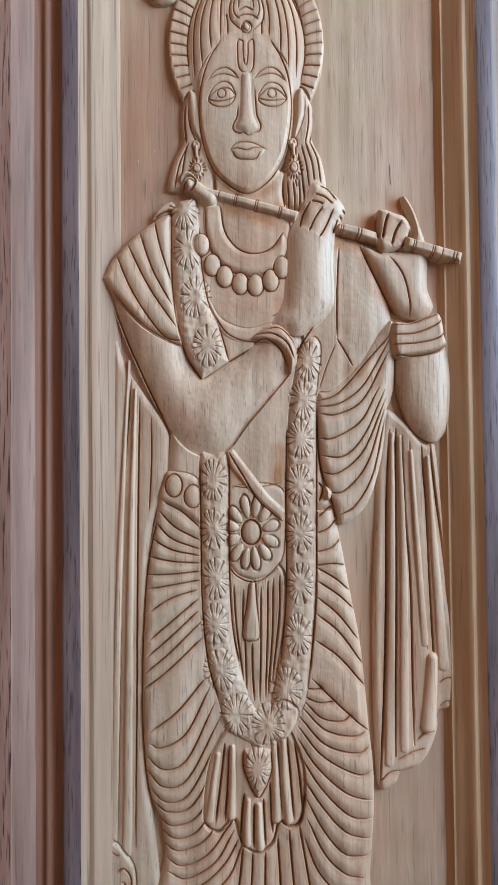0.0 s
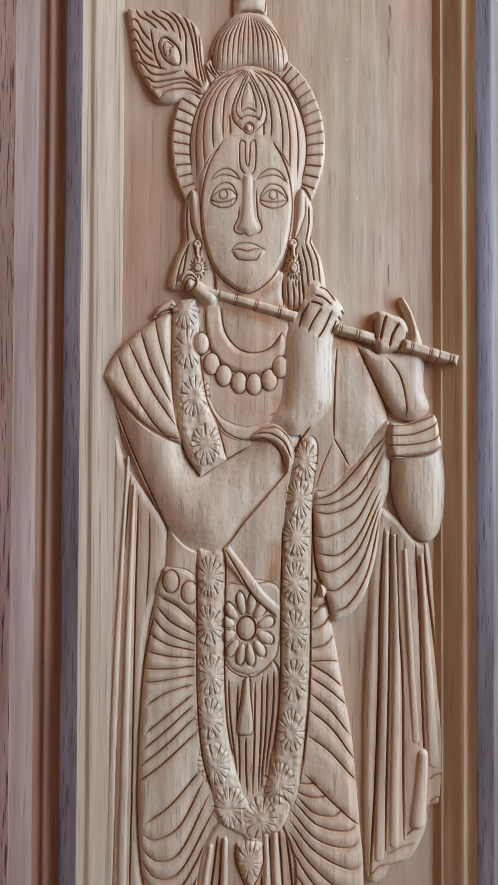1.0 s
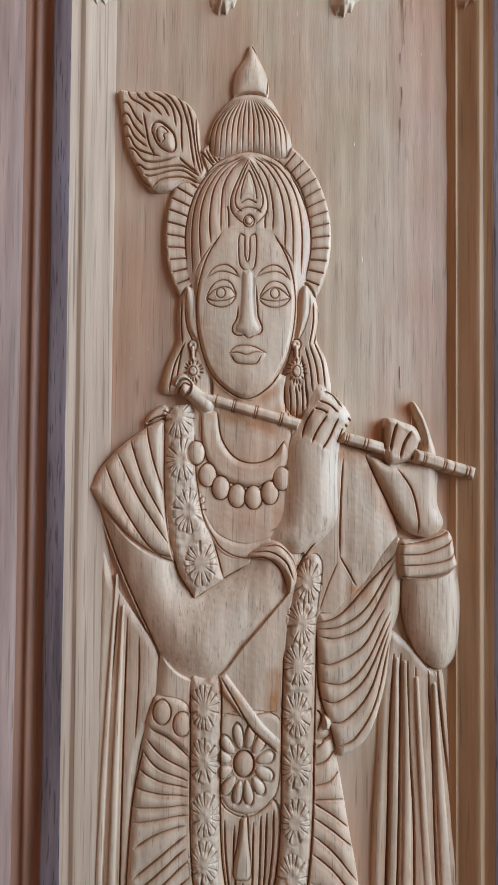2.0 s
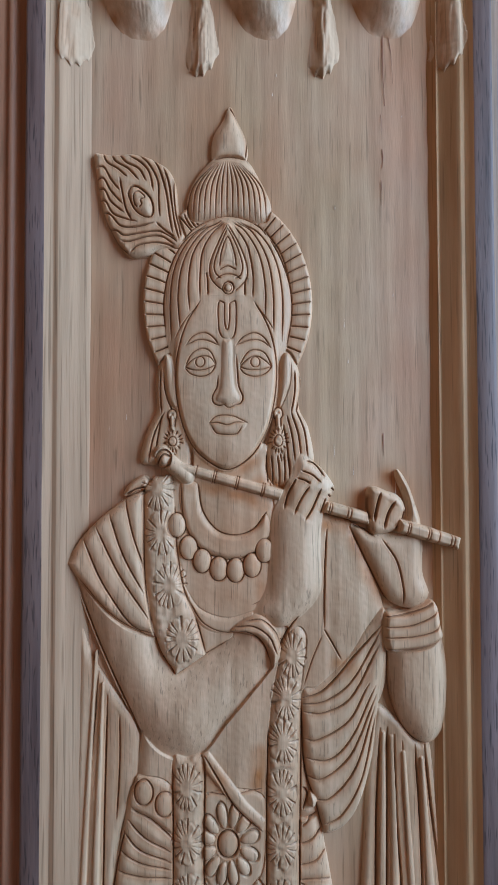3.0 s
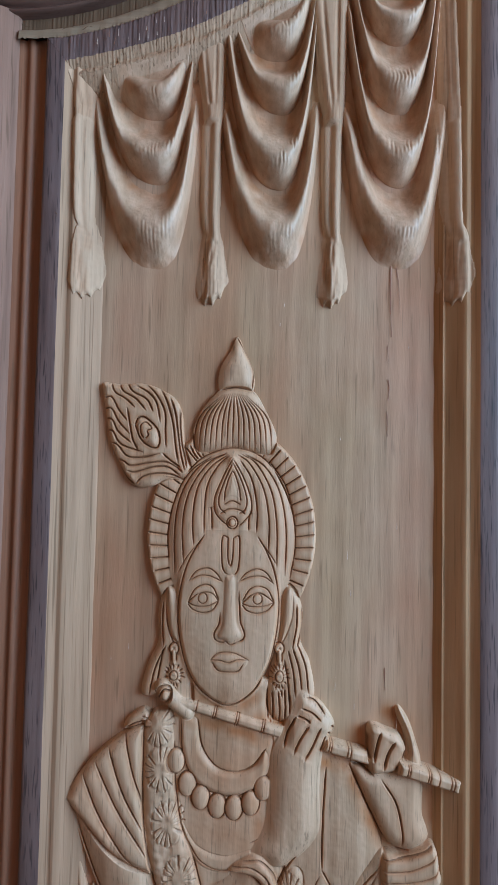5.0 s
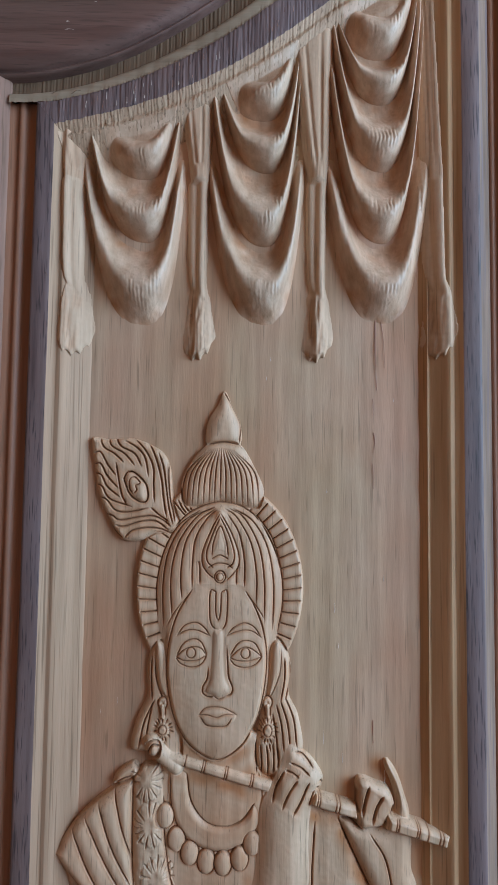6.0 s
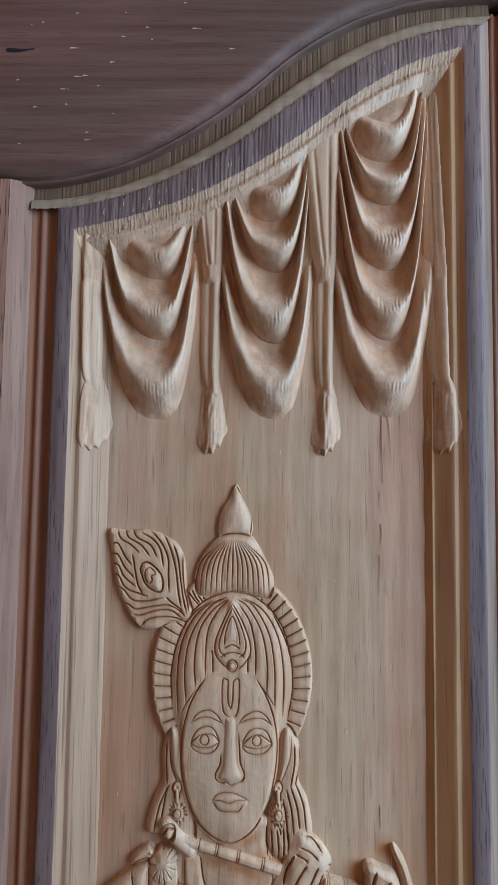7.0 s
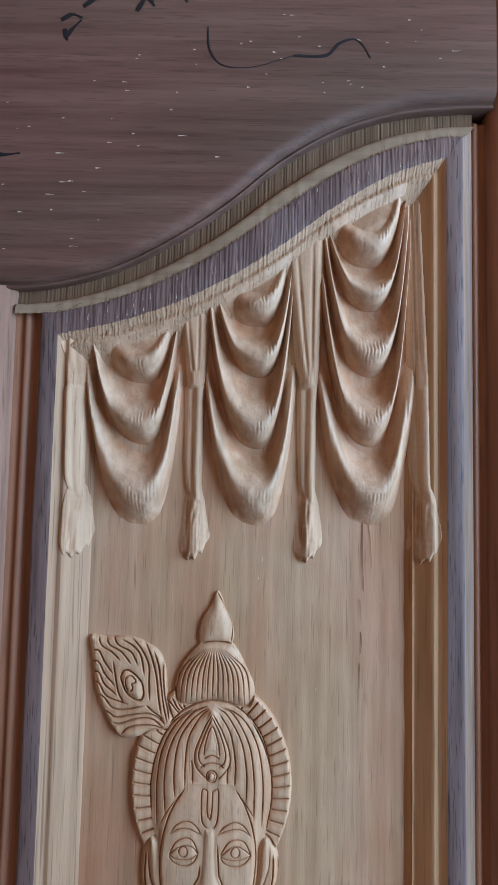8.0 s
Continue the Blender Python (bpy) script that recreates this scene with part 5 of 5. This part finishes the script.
# brows and eyes
for line in ([(-70.5, 1464.5), (-63.5, 1473.5), (-53, 1476.5), (-45, 1472), (-39.5, 1464.5)], [(-70.5, 1464.5), (-60.5, 1469.5), (-52, 1469.5), (-45, 1467), (-39.5, 1464.5)], [(-24, 1464.5), (-17, 1472.5), (-7, 1476.5), (2, 1472.5), (9, 1462.5)], [(-24, 1464.5), (-15, 1468.5), (-5.5, 1470), (2, 1468), (9, 1462.5)]):
    cut(line, 0.9, 2.0)
swell([(-56.5, 1448)][0], 12, 10, 1.5)
swell([(-6, 1448)][0], 12, 10, 1.5)
for line in ([(-70.5, 1446), (-64.5, 1457), (-55.5, 1461.5), (-47.5, 1458.5), (-42, 1447)], [(-71, 1444.5), (-63.5, 1451.5), (-55, 1454.5), (-47.5, 1453), (-42.5, 1446.5)], [(-71, 1444.5), (-63.5, 1441.5), (-52, 1442), (-42.5, 1446.5)], [(-71, 1443.5), (-66, 1438), (-56.5, 1435.5), (-47.5, 1438.5), (-42.5, 1446)], [(-20.5, 1446), (-13.5, 1457.5), (-5.5, 1460.5), (3.5, 1457), (9.5, 1445.5)], [(-20.5, 1444.5), (-12.5, 1452), (-5, 1454.5), (2.5, 1451), (9.5, 1445)], [(-20.5, 1444.5), (-12.5, 1442), (-1.5, 1442), (9.5, 1445)], [(-20.5, 1443.5), (-15.5, 1438), (-6, 1435.5), (3.5, 1438.5), (9.5, 1445)]):
    cut(line, 0.9, 2.1, 0.04)
ring([(-57, 1449)][0], 4.2, 4.8, 0.8, 1.7)
ring([(-6, 1449)][0], 4.2, 4.8, 0.8, 1.7)
# nose and lips
lay([(-38.5, 1468), (-32, 1472), (-25.5, 1468), (-23.5, 1441.5), (-22, 1426), (-18, 1417.5), (-19.5, 1411), (-26, 1408), (-32, 1406.5), (-38, 1408.5), (-43.5, 1411), (-45, 1416.5), (-41.5, 1425), (-40.5, 1441.5)], 20.5, 8.5, 15.5, over=True, soft=2.5)
swell((-32, 1417), 8, 8, 1.2)
cut([(-40.5, 1436), (-41.5, 1425.5), (-45.5, 1417.5), (-45, 1411.5), (-40, 1408.5), (-34, 1409.5)], 1.1, 2.4)
cut([(-23.5, 1456), (-22.5, 1440), (-21.5, 1427.5), (-19.5, 1422), (-17.5, 1416), (-19.5, 1411), (-26, 1408.5)], 1.1, 2.6)
cut([(-35, 1409.5), (-30.5, 1406.5), (-25, 1408.5)], 0.9, 1.8)
lay([(-48, 1392), (-42, 1398), (-34, 1399.5), (-26, 1398.5), (-14, 1392.5), (-19.5, 1383.5), (-32, 1381.5), (-42, 1383.5)], 19.8, 6, 17.8, over=True, soft=2)
cut([(-49, 1392), (-40.5, 1392.5), (-32, 1390.5), (-24, 1393), (-13.5, 1392.5)], 0.9, 2.1)
cut([(-49, 1392), (-43, 1398), (-35, 1399.5), (-26, 1398.5), (-18.5, 1395), (-13.5, 1392.5)], 0.8, 1.7)
cut([(-46.5, 1390), (-42, 1383), (-32, 1381.5), (-23, 1382.5), (-18, 1390)], 0.9, 1.8)
# brown shade painted into the pockets that the hands and the flute leave
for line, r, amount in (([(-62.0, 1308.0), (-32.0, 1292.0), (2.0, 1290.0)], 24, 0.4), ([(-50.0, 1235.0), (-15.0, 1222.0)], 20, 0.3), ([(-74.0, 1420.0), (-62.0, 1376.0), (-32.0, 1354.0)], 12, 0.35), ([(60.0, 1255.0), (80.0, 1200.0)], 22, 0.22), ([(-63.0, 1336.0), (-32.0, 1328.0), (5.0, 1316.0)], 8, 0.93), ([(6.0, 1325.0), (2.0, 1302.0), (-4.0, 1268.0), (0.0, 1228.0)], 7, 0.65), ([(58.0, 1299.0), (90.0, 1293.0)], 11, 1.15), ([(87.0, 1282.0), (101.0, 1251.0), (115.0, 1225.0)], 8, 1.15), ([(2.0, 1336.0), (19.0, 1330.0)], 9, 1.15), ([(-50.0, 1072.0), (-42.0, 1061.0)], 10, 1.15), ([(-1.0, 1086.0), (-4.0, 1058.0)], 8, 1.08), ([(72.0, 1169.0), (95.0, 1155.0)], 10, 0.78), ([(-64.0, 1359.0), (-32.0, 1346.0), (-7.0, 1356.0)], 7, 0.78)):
    fig.brown_shade(line, r, amount)
# flute
FL = [(-91, 1355), (184.5, 1280)]
slant = (FL[1][1] - FL[0][1]) / (FL[1][0] - FL[0][0])
lay([(FL[0][0], FL[0][1] + 5.2), (FL[1][0] + 1.5, FL[1][1] + 5.8), (FL[1][0] - 1.5, FL[1][1] - 6.4), (FL[0][0], FL[0][1] - 4.4)], 17, 4.0, 11, closed_smooth=False)
for x in (-61.0, -45.0, -43.0, -24.0, -22.0, 0.0, 2.0, 53.0, 63.0, 65.0, 80.0, 83.0, 135.0, 137.0, 154.0, 156.0, 164.0, 175.0, 178.0):
    z = FL[0][1] + slant * (x - FL[0][0])
    cut([(x - 1.5, z - 6.5), (x + 1.5, z + 6.5)], 0.8, 1.7, 0.01)
band([(-93, 1365), (-83, 1353.5), (-69.5, 1343)], 8, 19, 6)
disc([(-91, 1359.5)][0], 8, 9, 18, 8)
cut([(-97.5, 1352), (-92, 1363), (-85, 1361.5)], 1.6, 3.5)
# raised forearm and hand holding the flute
lay([(9.5, 1305), (16.5, 1321.5), (26, 1341.5), (35, 1361), (39, 1364), (44.5, 1359), (55.5, 1351.5), (65, 1339.5), (69, 1329.5), (62.5, 1318.5), (57, 1303), (54.5, 1275), (55.5, 1240), (48, 1224), (32, 1209), (16.5, 1202.5), (1.5, 1211), (-8.5, 1216), (3.5, 1237.5), (7.5, 1270)], 18.5, 20, 9)
swell([(32, 1273)][0], 18, 40, 1.5)
for line, w in (([(21, 1313), (25, 1327), (32, 1340)], 1.7), ([(30, 1308), (36, 1321), (44, 1333)], 1.6), ([(40, 1302), (47, 1313), (55, 1331)], 1.7), ([(33, 1341), (40, 1339), (45, 1336)], 1.5), ([(37, 1348), (47, 1344), (55, 1337)], 1.5), ([(42, 1357), (50, 1354), (59, 1342)], 1.1), ([(65, 1332), (70, 1327)], 1.2), ([(62, 1326), (68, 1319)], 1.4), ([(60, 1322), (55, 1308)], 1.2)):
    cut(line, w, 3.6, soft=0.4)
swell([(24.5, 1340.5)][0], 5, 16, 2, 30)
# bangles on the crossing forearm
lay([(-28.5, 1199.5), (-20.5, 1208.5), (-2.5, 1215), (13, 1200), (17.5, 1181), (10.5, 1165), (5, 1182), (-6, 1194.5)], 18, 6, 10)
for line in ([(-28, 1197), (-14, 1199.5), (0.5, 1189), (8, 1170.5)], [(-25.5, 1204), (-8.5, 1205), (6.5, 1195.5), (14, 1178.5)], [(-15, 1209.5), (-0.5, 1210.5), (12, 1199), (17.5, 1186.5)]):
    cut(line, 1.2, 3)
cut([(33.5, 1212.5), (23.5, 1198), (15, 1182)], 1.4, 3)
# second hand and raised forearm
lay([(125, 1204), (118.5, 1176), (119, 1141.5), (126.5, 1116), (141, 1097), (156.5, 1093.5), (169, 1107), (175, 1135.5), (174.5, 1169.5), (168, 1198), (150, 1209.5)], 17, 26, 5)
cut([(117.5, 1181.5), (118, 1147.5), (126.5, 1117.5), (141, 1098.5), (157, 1093.5), (169.5, 1107), (175, 1138.5), (173.5, 1169.5), (169, 1195.5)], 1.2, 3, 0.03)
lay([(84, 1297), (99.5, 1292.5), (116, 1289.5), (135.5, 1292.5), (151, 1290.5), (151.5, 1253), (157, 1230.5), (140, 1218.5), (117.5, 1227), (105.5, 1247), (94, 1270.5)], 15, 14, 6)
cut([(112.5, 1283.5), (125.5, 1263.5), (131.5, 1238.5), (132, 1223.5)], 1.3, 3.2)
cut([(83, 1295), (96, 1267.5), (110.5, 1238.5), (120.5, 1221.5)], 1.6, 4)
lay([(127, 1347), (131, 1348), (139, 1336), (146, 1317), (151, 1296), (135, 1296), (137, 1313), (134, 1327), (129, 1338)], 11, 7, 3, soft=2)
lay([(100, 1328.5), (107, 1332.5), (118, 1328.5), (129, 1324), (135, 1312.5), (133.5, 1302.5), (126.5, 1292.5), (114.5, 1289), (103, 1289), (99.5, 1301.5)], 17, 7, 10)
for line in ([(111, 1327), (108, 1316), (105, 1301)], [(124, 1319), (118, 1308), (114, 1294)], [(134, 1311), (131, 1301), (125, 1293)], [(100, 1325), (100, 1311), (102, 1302)]):
    cut(line, 2.4, 4.4, soft=0.35)
lay([(128, 1303.3), (FL[1][0] + 1.5, FL[1][1] + 5.8), (FL[1][0] - 1.5, FL[1][1] - 6.4), (126, 1290)], 21, 4.2, 13, closed_smooth=False)
for x in (135.0, 137.0, 154.0, 156.0, 164.0, 175.0, 178.0):
    z = FL[0][1] + slant * (x - FL[0][0])
    cut([(x - 1.5, z - 6.5), (x + 1.5, z + 6.5)], 0.8, 1.7, 0.01)
cut([(85.5, 1296.5), (95.5, 1293.5), (105, 1286.5)], 2.2, 3.2)
lay([(114, 1214.5), (133, 1216.5), (157, 1225.5), (164, 1221), (167, 1204), (168.5, 1191.5), (155, 1183.5), (132.5, 1180), (115.5, 1181.5)], 18, 6, 9)
for line in ([(114.5, 1203), (135.5, 1204), (154.5, 1211), (163.5, 1217.5)], [(114.5, 1193), (137, 1194), (156.5, 1198), (167, 1205)], [(115.5, 1182.5), (137, 1181.5), (156.5, 1185.5), (168.5, 1192.5)], [(114.5, 1212.5), (133, 1214.5), (150, 1220), (159.5, 1224.5)]):
    cut(line, 1.2, 3, 0.04)

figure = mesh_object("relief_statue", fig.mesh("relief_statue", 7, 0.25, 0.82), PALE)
tagged(figure, "pale carved wooden relief statue in draped cloth holding a flute", "statue")

# ---------------------------------------------------------------- marks on the rail and the field


def stroke(name, pts, r, y, material, parent, label=""):
    """A flat line drawn on a surface, millimetres."""
    p = spline(pts, n=8)
    t = np.gradient(p, axis=0)
    t /= np.linalg.norm(t, axis=1)[:, None] + 1e-9
    side = np.stack([-t[:, 1], t[:, 0]], -1)
    w = r * (0.75 + 0.35 * np.sin(np.linspace(0.3, 5.6, len(p))))[:, None]
    rows = [np.stack([q[:, 0], np.full(len(q), y * 1000), q[:, 1]], -1) / 1000 for q in (p - side * w, p, p + side * w)]
    rows[1][:, 1] -= 0.00025
    return mesh_object(name, grid_mesh(name, np.array(rows)[::-1]), material, parent, label)


stroke("marker_line", [(-52.5, 2287), (-50, 2262), (-35.5, 2245), (-3, 2244), (38, 2257)], 0.9, -0.0272, INK, rail, "thin start of the marker line")
stroke("marker_line", [(38, 2257), (71, 2257.5), (85.5, 2271), (100.5, 2276), (110.5, 2269.5), (118.5, 2255.5)], 1.7, -0.0272, INK, rail, "wavy dark marker line")
stroke("marker_line", [(-273.5, 2145), (-260.5, 2144), (-244, 2146)], 2.2, -0.0272, INK, rail, "short dark marker dash")
for a in ([(-207.5, 2292), (-196, 2298.5), (-185, 2295)], [(-203.5, 2282.5), (-201, 2272), (-199.5, 2269.5)], [(-202, 2273.5), (-195.5, 2282), (-186, 2292.5)], [(-184.5, 2307.5), (-171.5, 2317), (-161, 2321)], [(-128, 2303.5), (-121, 2316.5), (-118, 2326.5)], [(-117.5, 2321.5), (-112.5, 2314), (-109.5, 2309)], [(-95, 2323), (-84, 2321), (-74, 2314.5)], [(-215.5, 2330), (-185.5, 2332), (-157.5, 2335)], [(-131.5, 2338), (-101.5, 2339.5), (-77, 2338.5)]):
    stroke("marker_bar", a, 2.4, -0.0272, INK, rail)
g = random.Random(5)
for k in range(70):
    x, z = g.uniform(-262, 245), 0
    z = float(rail_edge(x / 1000)) * 1000 + 30 + g.random() * 190
    l = g.choice((2, 3, 3, 5, 9))
    stroke("fleck", [(x, z), (x + l * 0.5, z + g.uniform(-0.4, 0.4)), (x + l, z + g.uniform(-0.5, 0.5))], g.uniform(0.3, 0.7), -0.0271, SPLINTER, rail)
for a, w in (([(119.5, 1772), (119.5, 1735), (121, 1701)], 1.5), ([(124.5, 1772), (127.5, 1752), (129, 1723.5)], 0.8), ([(117, 1628), (117.5, 1617), (117.5, 1603.5)], 0.8), ([(117, 1692.5), (117.5, 1684), (117.5, 1675.5)], 0.8), ([(117, 1383), (117, 1372.5), (117.5, 1362)], 1.2), ([(118, 1659), (119, 1649.5), (118, 1638.5)], 1.2)):
    stroke("grain_streak", a, 0.45 * w, -0.0006, DARKRED, field)
g = random.Random(11)
for k in range(34):
    x, z = g.uniform(-150, 150), g.uniform(1300, 1760)
    if x < -110 or x > 45 or z > 1700:
        l = g.choice((4, 6, 9, 13))
        stroke("pale_fleck", [(x, z), (x + 0.2, z + 0.5 * l), (x, z + l)], g.uniform(0.2, 0.4), -0.0007, SPLINTER, field)
# splinters left at the corner and along the band
for a in ([(-241.5, 1991), (-236.5, 1988.5), (-231, 1988)], [(-202.5, 1986.5), (-197, 1989), (-191, 1989)], [(-183, 1986.5), (-178, 1990), (-173.5, 1989.5)], [(-203.5, 1808.5), (-201.5, 1806), (-202.5, 1802)], [(101, 2135.5), (107, 2130.5), (110.5, 2124.5)]):
    stroke("splinter", a, 0.3, -0.0215, OLIVE, door)
g = random.Random(23)
for k in range(46):
    x = g.uniform(-0.19, 0.19)
    low, high = float(crest(x)) * 1000 + 1.5, float(strip_place(np.array([x]), 0.0165)[0]) * 1000 - 1
    z = g.uniform(low, high - 4)
    stroke("chip", [(1000 * x, z), (1000 * x + g.uniform(-0.4, 0.4), z + 2), (1000 * x + g.uniform(-0.5, 0.5), min(high, z + g.uniform(3, 8)))], g.uniform(0.2, 0.45), -0.0206, g.choice((DARKRED, RAIL, SPLINTER)), door)
